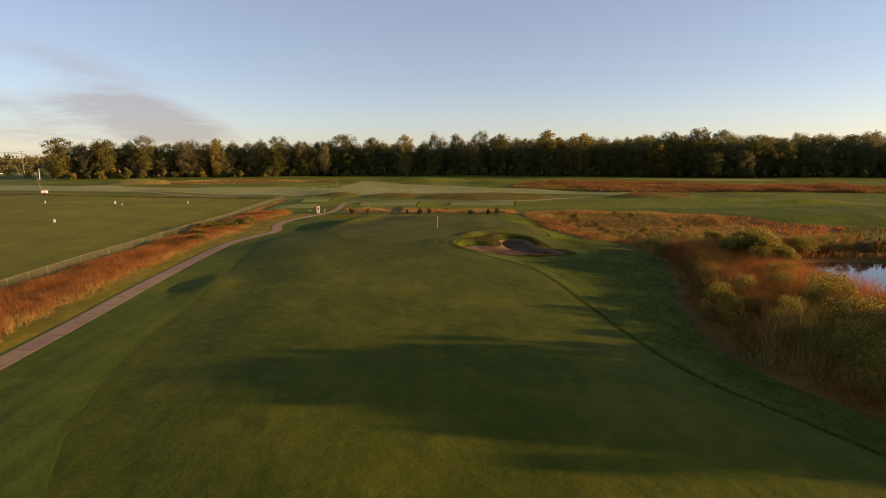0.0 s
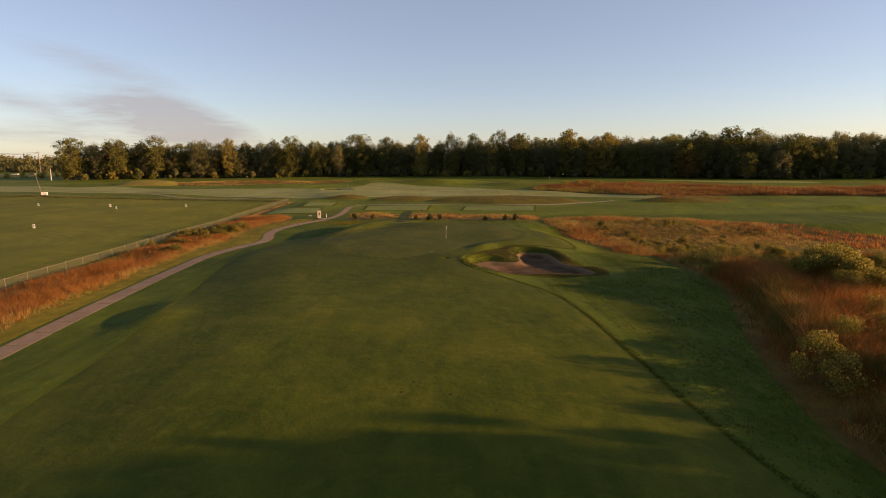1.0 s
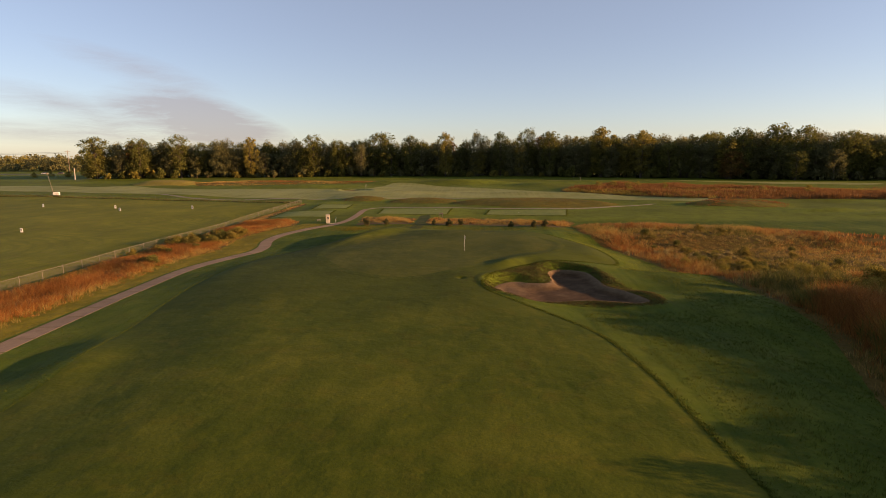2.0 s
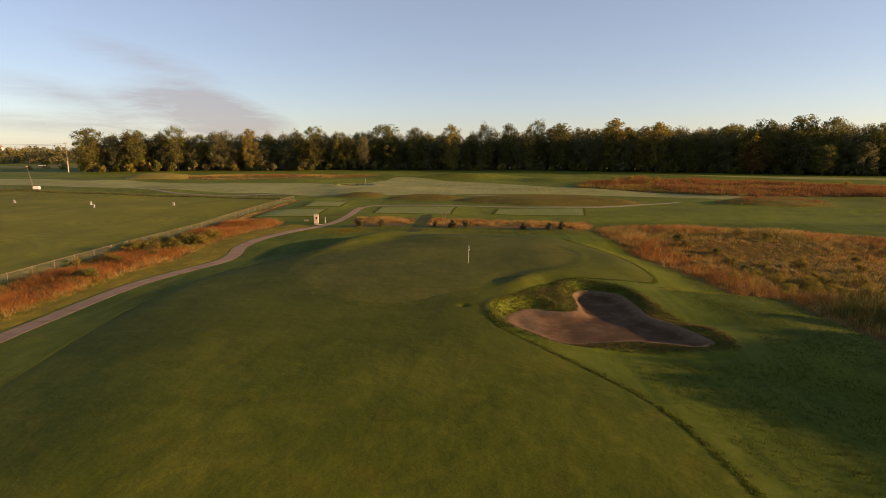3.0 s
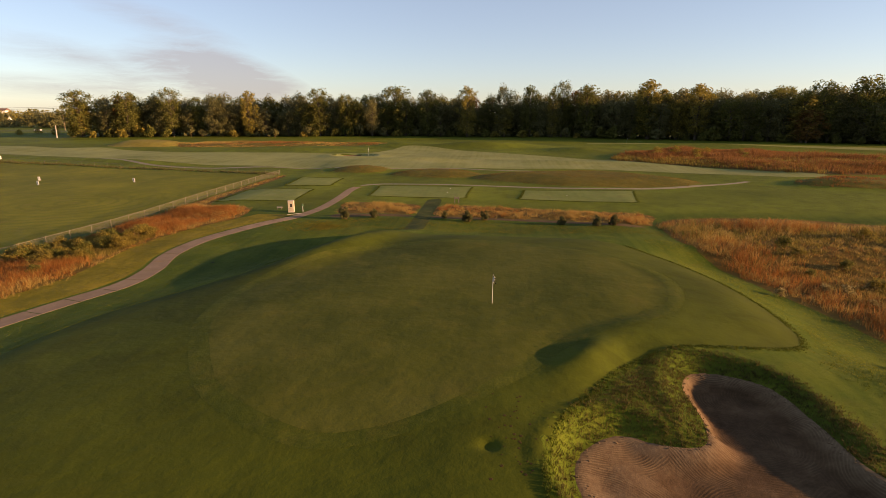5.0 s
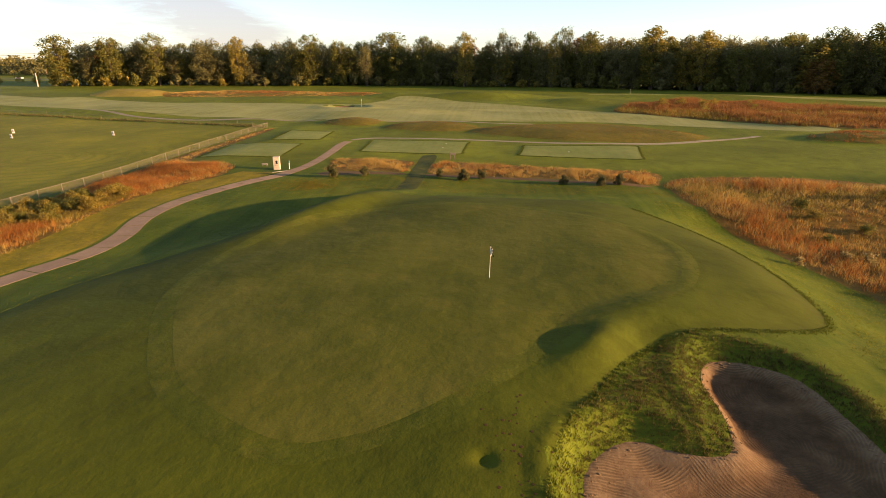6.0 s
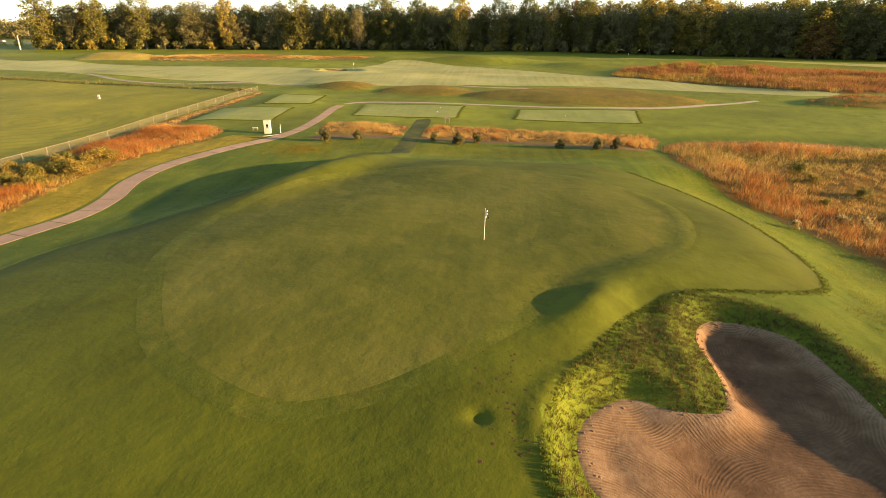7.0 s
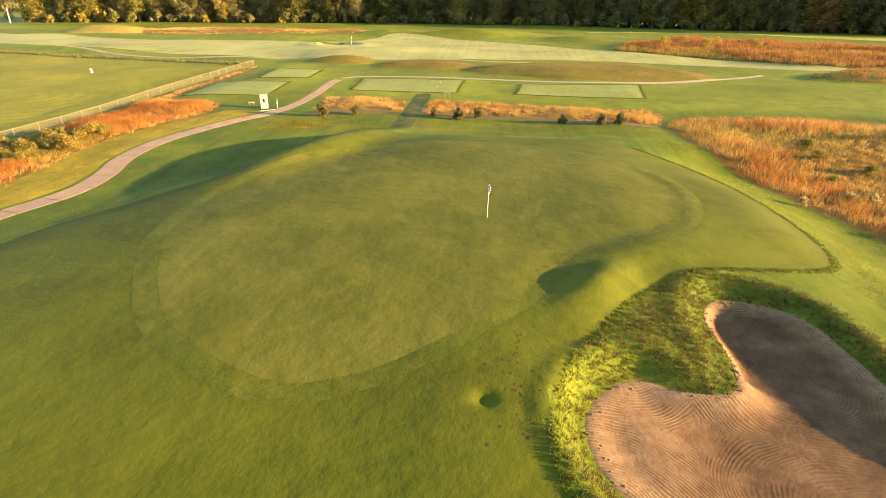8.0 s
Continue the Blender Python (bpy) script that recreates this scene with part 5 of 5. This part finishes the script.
def fence(points, label, high=1.15, gap=3.0, pitch=0.09):
    ob = tagged(new("fence"), label, "fence")
    for (ax, ay), (bx, by) in zip(points, points[1:]):
        n = max(1, round(math.hypot(bx - ax, by - ay) / gap))
        for i in range(n):
            p = [ax + (bx - ax) * i / n, ay + (by - ay) * i / n]
            q = [ax + (bx - ax) * (i + 1) / n, ay + (by - ay) * (i + 1) / n]
            zp, zq = ground_at(*p), ground_at(*q)
            bm = rod(B(), (*p, zp - 0.2), (*p, zp + high + 0.05), 0.026, 0.026, 8)
            bmesh.ops.create_uvsphere(bm, u_segments=8, v_segments=4, radius=0.034, matrix=Matrix.Translation((*p, zp + high + 0.06)))
            part("post", bm, M_STEEL, ob)
            part("top_rail", rod(B(), (*p, zp + high), (*q, zq + high), 0.019, 0.019, 6), M_STEEL, ob)
            P0, P1 = np.array((*p, zp + 0.04)), np.array((*q, zq + 0.04))
            L = np.linalg.norm(P1 - P0)
            d = (P1 - P0) / L
            vs, ts = [], []
            for s in (1, -1):
                for u in np.arange(-high, L + high, pitch):
                    u0, u1 = u, u + s * (high - 0.06)
                    z0, z1 = 0.0, high - 0.06
                    if (u0 < 0 and u1 < 0) or (u0 > L and u1 > L):
                        continue
                    for lim in (0, L):
                        if (u0 - lim) * (u1 - lim) < 0:
                            zc = z0 + (z1 - z0) * (lim - u0) / (u1 - u0)
                            if (u0 < 0) if lim == 0 else (u0 > L):
                                u0, z0 = lim, zc
                            else:
                                u1, z1 = lim, zc
                    k = len(vs)
                    for uu, zz in ((u0, z0), (u1, z1)):
                        for w in (-0.0045, 0.0045):
                            vs.append(P0 + d * (uu + w) + np.array((0, 0, zz)))
                    ts += [(k, k + 1, k + 3), (k, k + 3, k + 2)]
            tagged(part("wire_panel", raw_mesh("wire_panel", vs, ts), M_WIRE, ob), kind="stuff")
    return ob


fence([(-42.2, 40), (-41.9, 90), (-41.2, 130), (-40.8, 161.5)], "low galvanised chain-link fence along the range", 0.92)
fence([(-40.8, 161.5), (-62, 168), (-84, 173.5), (-108, 179), (-150, 189)], "grey chain-link fence across the end of the range", 0.95, 4.0, 0.2)

# ---- water station by the tees ----
Z = ground_at(-22.8, 119.4)
station = empty("water_station", pose(-22.8, 119.6, Z, 0, 0, 12) @ Matrix.Diagonal((0.82, 0.82, 0.9, 1)), "cream box-shaped water station with a dark emblem beside the path", "water station")
part("body", box(B(), -0.45, 0.45, -0.4, 0.4, 0.06, 1.62, 0.03), M_CREAM, station)
part("base", box(B(), -0.46, 0.46, -0.41, 0.41, -0.1, 0.06, 0.01), M_KERB, station)
part("roof", box(B(), -0.46, 0.46, -0.41, 0.41, 1.62, 1.67, 0.015), M_CREAM, station)
bm = B()
bmesh.ops.create_circle(bm, cap_ends=True, segments=20, radius=0.16, matrix=Matrix.Translation((0.05, -0.408, 1.08)) @ Matrix.Rotation(radians(90), 4, "X"))
box(bm, -0.09, 0.19, -0.412, -0.404, 0.78, 0.94)
part("emblem", bm, M_DARK, station, "dark round emblem")
part("tap_shelf", box(B(), -0.2, 0.25, -0.52, -0.4, 0.62, 0.66, 0.01), M_STEEL, station)
washer = empty("ball_washer", pose(-21.4, 119.9, ground_at(-21.4, 119.9)), "green ball washer on a slim post beside the water station", "ball washer")
part("post", rod(B(), (0, 0, -0.2), (0, 0, 0.75), 0.035, 0.035), M_WHITE, washer)
part("head", rod(B(), (0, 0, 0.7), (0, 0, 1.0), 0.11, 0.09, 12), M_GREENPAINT, washer)
part("crank", rod(B(), (0, 0, 1.0), (0.1, 0, 1.08), 0.015, 0.015), M_STEEL, washer)
bm = B()
box(bm, -0.9, 0.9, -0.08, 0.08, -0.15, 0.03, 0.01)
pad = tagged(part("concrete_kerb", bm, M_KERB), "pale concrete kerb strip before the water station", "kerb")
pad.matrix_world = pose(-22.0, 118.3, ground_at(-22.0, 118.3), 0, 0, 38)
sign = empty("tee_sign", pose(-25.0, 121.2, ground_at(-25, 121.2)), "low white tee sign board on short legs", "sign")
part("board", box(B(), -0.36, 0.36, -0.03, 0.03, 0.22, 0.36, 0.01), M_CREAM, sign)
for s in (-0.26, 0.26):
    part("leg", box(B(), s - 0.03, s + 0.03, -0.03, 0.03, -0.15, 0.25), M_WOODPOLE, sign)
# wooden ball washer stand in front of the tee
stand = empty("tee_stand", pose(-2.1, 128.4, ground_at(-2.1, 128.4)), "small wooden ball washer stand at the tee's front edge", "stand")
for s in (-0.28, 0.28):
    part("post", box(B(), s - 0.05, s + 0.05, -0.05, 0.05, -0.2, 0.95), M_WOODPOLE, stand)
part("crossbar", box(B(), -0.36, 0.36, -0.07, 0.07, 0.6, 0.8, 0.01), M_WOODPOLE, stand)


def tee_marker(x, y):
    bm = B()
    bmesh.ops.create_icosphere(bm, subdivisions=2, radius=0.06)
    for v in bm.verts:
        v.co.z = max(v.co.z, -0.05)
    ob = part("tee_marker", bm, M_WHITE)
    ob.location = (x, y, ground_at(x, y) + 0.075)
    return tagged(ob, "small white round tee marker", "tee marker", "tee markers")


for x, y in ((-3.8, 139.2), (-4.0, 135.8), (14.0, 134.2)):
    tee_marker(x, y)

# ---- practice range ----


def range_sign(x, y, two=False):
    ob = empty("range_sign", pose(x, y, ground_at(x, y) + 0.03, 0, 0, rng.uniform(-12, 12)) @ Matrix.Scale(0.76, 4), "white upright distance board on the practice range", "sign", "range signs")
    part("board", box(B(), -0.27, 0.27, -0.04, 0.04, 0.12, 1.05, 0.02), M_WHITE, ob)
    for s in (-0.2, 0.2):
        part("leg", box(B(), s - 0.03, s + 0.03, 0.04, 0.10, -0.15, 0.95), M_WOODPOLE, ob)
    bm = B()
    for k in range(2):
        box(bm, -0.16, 0.16, -0.048, -0.041, 0.45 + 0.25 * k, 0.58 + 0.25 * k)
    part("marking", bm, M_DARK, ob, "dark bars for a number")
    part("brace", rod(B(), (0, 0.1, 0.9), (0, 0.7, 0.0), 0.03, 0.03, 6), M_WOODPOLE, ob)
    return ob


for x, y in ((-77.9, 142.6), (-63.0, 147.3), (-103, 150.8), (-83, 148.7), (-73.3, 109.3)):
    range_sign(x, y)
X, Y = -125, 183.5
tower = empty("light_tower", pose(X, Y, ground_at(X, Y), 0, 0, 15) @ Matrix.Scale(0.84, 4), "white mobile light tower trailer with raised mast", "light tower")
part("cabinet", box(B(), -1.1, 1.0, -0.5, 0.5, 0.5, 1.45, 0.08), M_WHITE, tower)
part("roof", box(B(), -0.9, 0.8, -0.45, 0.45, 1.45, 1.6, 0.06), M_WHITE, tower)
part("mast", rod(B(), (-0.9, 0, 0.6), (-2.2, 0, 8.4), 0.10, 0.06), M_STEEL, tower)
part("drawbar", rod(B(), (-1.2, 0, 0.5), (-2.6, 0, 0.45), 0.05, 0.05), M_STEEL, tower)
for s in (-0.65, 0.65):
    w = part("wheel", rod(B(), (0.2, s - 0.1, 0.34), (0.2, s + 0.1, 0.34), 0.34, 0.34, 18), M_TYRE, tower)
    part("rim", rod(B(), (0.2, s - 0.11, 0.34), (0.2, s + 0.11, 0.34), 0.18, 0.18, 14), M_STEEL, w)
for s in (-0.5, 0.0, 0.5):
    part("lamp", box(B(), -2.35, -2.05, s - 0.2, s + 0.2, 8.3, 8.7, 0.04), M_STEEL, tower)
part("lamp_bar", box(B(), -2.25, -2.15, -0.75, 0.75, 8.2, 8.3), M_STEEL, tower)

# ---- far left: poles, road, vehicles, buildings ----


def utility_pole(x, y, high, label):
    ob = empty("utility_pole", pose(x, y, ground_at(x, y), 0, 0, 20), label, "utility pole", "utility poles")
    part("pole", rod(B(), (0, 0, -0.5), (0, 0, high), 0.26, 0.16, 10), M_WOODPOLE, ob)
    for z in (high - 0.8, high - 2.0):
        arm = part("crossarm", box(B(), -1.6, 1.6, -0.08, 0.08, z - 0.1, z + 0.1), M_WOODPOLE, ob)
        for s in (-1.4, -0.5, 0.5, 1.4):
            part("insulator", rod(B(), (s, 0, z + 0.1), (s, 0, z + 0.35), 0.06, 0.04, 8), M_WHITE, arm)
    return ob


utility_pole(-292, 410, 17, "tall wooden utility pole with two crossarms beside a road")
utility_pole(-372, 392, 17, "tall wooden utility pole with two crossarms beside a road")
for k, z in enumerate((15.9, 15.0, 10.5)):
    bm = B()
    for i in range(12):
        f, g = i / 12, (i + 1) / 12
        q = [(-292 - 80 * t - 90 * (t > 1), 410 - 18 * t, z + 1.0 - 3.0 * t * (1 - t)) for t in (f, g)]
        rod(bm, q[0], q[1], 0.07, 0.07, 5)
    tagged(part("power_line", bm, M_DARK), "sagging power line between two poles", "cable", "power lines")
post = empty("marker_post", pose(-206, 300, ground_at(-206, 300), 0, 2, 0), "pale leaning post before the tree line", "post")
part("post", rod(B(), (0, 0, -0.4), (0, 0, 6.0), 0.28, 0.2, 8), M_KERB, post)
part("cap", rod(B(), (0, 0, 6.0), (0, 0, 6.2), 0.3, 0.2, 8), M_STEEL, post)
bm = B()
box(bm, -900, -225, 392, 400, 0.8, 1.05)
tagged(part("road", bm, M_ASPHALT), "asphalt road behind the course", "road", "", "structure")


def parked_car(x, y, turn, paint, label):
    ob = empty("car", pose(x, y, 1.05, 0, 0, turn), label, "car", "parked cars")
    bm = box(B(), -2.2, 2.2, -0.9, 0.9, 0.35, 0.95, 0.15)
    part("body", bm, paint, ob)
    bm = box(B(), -1.3, 1.1, -0.78, 0.78, 0.9, 1.5, 0.22)
    part("cabin", bm, M_GLASS, ob)
    for sx in (-1.35, 1.35):
        for sy in (-0.8, 0.8):
            w = part("wheel", rod(B(), (sx, sy - 0.1, 0.33), (sx, sy + 0.1, 0.33), 0.33, 0.33, 16), M_TYRE, ob)
            part("rim", rod(B(), (sx, sy - 0.11, 0.33), (sx, sy + 0.11, 0.33), 0.2, 0.2, 12), M_STEEL, w)
    return ob


parked_car(-300, 396, 4, M_WHITE, "white car on the road behind the course")
parked_car(-288, 396, 2, M_STEEL, "silver car on the road behind the course")


def house(x, y, w, d, hh, wall, label):
    ob = empty("house", pose(x, y, 1.0, 0, 0, 12), label, "house", "far houses")
    part("wall", box(B(), -w / 2, w / 2, -d / 2, d / 2, -0.3, hh), wall, ob)
    bm = B()
    a1 = [bm.verts.new(c) for c in ((-w / 2 - 0.5, -d / 2 - 0.5, hh), (w / 2 + 0.5, -d / 2 - 0.5, hh), (w / 2 + 0.5, d / 2 + 0.5, hh), (-w / 2 - 0.5, d / 2 + 0.5, hh))]
    r1, r2 = bm.verts.new((-w / 2 - 0.5, 0, hh + d * 0.28)), bm.verts.new((w / 2 + 0.5, 0, hh + d * 0.28))
    for f in ((a1[0], a1[1], r2, r1), (a1[2], a1[3], r1, r2), (a1[1], a1[2], r2), (a1[3], a1[0], r1), (a1[3], a1[2], a1[1], a1[0])):
        bm.faces.new(f)
    part("roof", bm, M_BRICK, ob)
    for i in range(4):
        px = -w / 2 + w * (i + 0.5) / 4
        win = part("window", box(B(), px - 0.7, px + 0.7, -d / 2 - 0.06, -d / 2 + 0.05, 1.0, 2.4), M_WHITE, ob)
        part("pane", box(B(), px - 0.6, px + 0.6, -d / 2 - 0.08, -d / 2 - 0.06, 1.1, 2.3), M_GLASS, win)
    return ob


house(-700, 790, 18, 12, 15, M_WHITE, "far white building among trees")
# far trees beyond the road
for mm, n, count, depth, lab in ((M_LEAF_DARK, 640, 40000, 480, "distant dark olive trees beyond a road"), (M_LEAF_GOLD, 420, 26000, 575, "distant autumn-gold trees beyond a road")):
    cx = rng.uniform(-800, -250, n)
    cy = depth + rng.normal(0, 14, n) + (cx + 250) * -0.05
    cz = rng.uniform(1, 13, n) + 2.5 * np.sin(cx / 13) * np.sin(cx / 31 + depth)
    v, t = leaf_cloud(np.column_stack([cx, cy, cz]), rng.uniform(2.4, 4.6, n), count, 0.75, 0.9, 1.0)
    tagged(part("distant_woods", raw_mesh("distant_woods", v, t), mm), lab, "woods", "", "stuff")
for i in range(9):
    plant_bush(WILLOWS[i % 3], -232 - rng.uniform(0, 60), 330 + rng.normal(0, 12), rng.uniform(1.2, 2.0), 0.9, "dark bush beyond the far fairway", "field bushes")

# ---- drifting smoke-grey cloud, far behind everything ----


def cloud_material():
    n = Nodes("thin grey cloud")
    g = n.coord.outputs["Generated"]
    sep = n.t.nodes.new("ShaderNodeSeparateXYZ")
    n.t.links.new(g, sep.inputs[0])
    flat = n.t.nodes.new("ShaderNodeCombineXYZ")
    n.t.links.new(sep.outputs[0], flat.inputs[0])
    n.t.links.new(sep.outputs[2], flat.inputs[1])

    def blot(x, y, rx, ry, turn):
        m = n.t.nodes.new("ShaderNodeMapping")
        m.vector_type = "TEXTURE"
        m.inputs["Location"].default_value, m.inputs["Rotation"].default_value, m.inputs["Scale"].default_value = (x, y, 0), (0, 0, radians(turn)), (rx, ry, 1)
        n.t.links.new(flat.outputs[0], m.inputs["Vector"])
        s = n.t.nodes.new("ShaderNodeTexGradient")
        s.gradient_type = "SPHERICAL"
        n.t.links.new(m.outputs[0], s.inputs[0])
        return s.outputs["Fac"]

    shape = n.math("ADD", n.math("MULTIPLY", blot(0.50, 0.25, 0.36, 0.17, -48), 1.35), n.math("MULTIPLY", blot(0.22, 0.30, 0.40, 0.14, -40), 0.5))
    shape = n.math("ADD", shape, n.math("MULTIPLY", blot(0.36, 0.62, 0.36, 0.12, -45), 0.4))
    shape = n.math("ADD", shape, n.math("MULTIPLY", blot(0.2, 0.12, 0.5, 0.12, -6), 0.5))
    w = n.t.nodes.new("ShaderNodeTexNoise")
    w.inputs["Scale"].default_value, w.inputs["Detail"].default_value = 7.0, 4.0
    n.t.links.new(flat.outputs[0], w.inputs["Vector"])
    curl = n.t.nodes.new("ShaderNodeVectorMath")
    curl.operation = "MULTIPLY_ADD"
    n.t.links.new(w.outputs["Color"], curl.inputs[0])
    curl.inputs[1].default_value = (0.12, 0.10, 0)
    n.t.links.new(flat.outputs[0], curl.inputs[2])
    fine = n.math("ADD", n.math("MULTIPLY", n.noise(4.5, 7, 0.66, stretch=(1.0, 1.9, 1), turn=40, vec=curl.outputs[0], shift=2.1), 2.3), -0.95)
    al = n.ramp(n.math("MULTIPLY", shape, n.math("ADD", fine, 0.6)), (0.05, 0.0), (0.55, 0.62))
    tr = n.t.nodes.new("ShaderNodeBsdfTransparent")
    em = n.t.nodes.new("ShaderNodeEmission")
    em.inputs[0].default_value, em.inputs[1].default_value = (0.40, 0.41, 0.44, 1), 0.36
    mx = n.t.nodes.new("ShaderNodeMixShader")
    n.put(mx.inputs[0], al)
    n.t.links.new(tr.outputs[0], mx.inputs[1])
    n.t.links.new(em.outputs[0], mx.inputs[2])
    n.t.links.new(mx.outputs[0], n.t.nodes["Material Output"].inputs[0])
    return n.mat


bm = B()
rows = []
for i in range(21):
    th = radians(-44 + 34 * i / 20)
    rows.append([bm.verts.new((3600 * math.sin(th), 3600 * math.cos(th), z)) for z in (60, 250, 480, 760)])
for u, v in zip(rows, rows[1:]):
    for j in range(3):
        bm.faces.new((u[j], v[j], v[j + 1], u[j + 1]))
cloud = tagged(part("cloud", bm, cloud_material()), "thin grey smoke-like cloud low in the sky", "cloud", "", "structure")
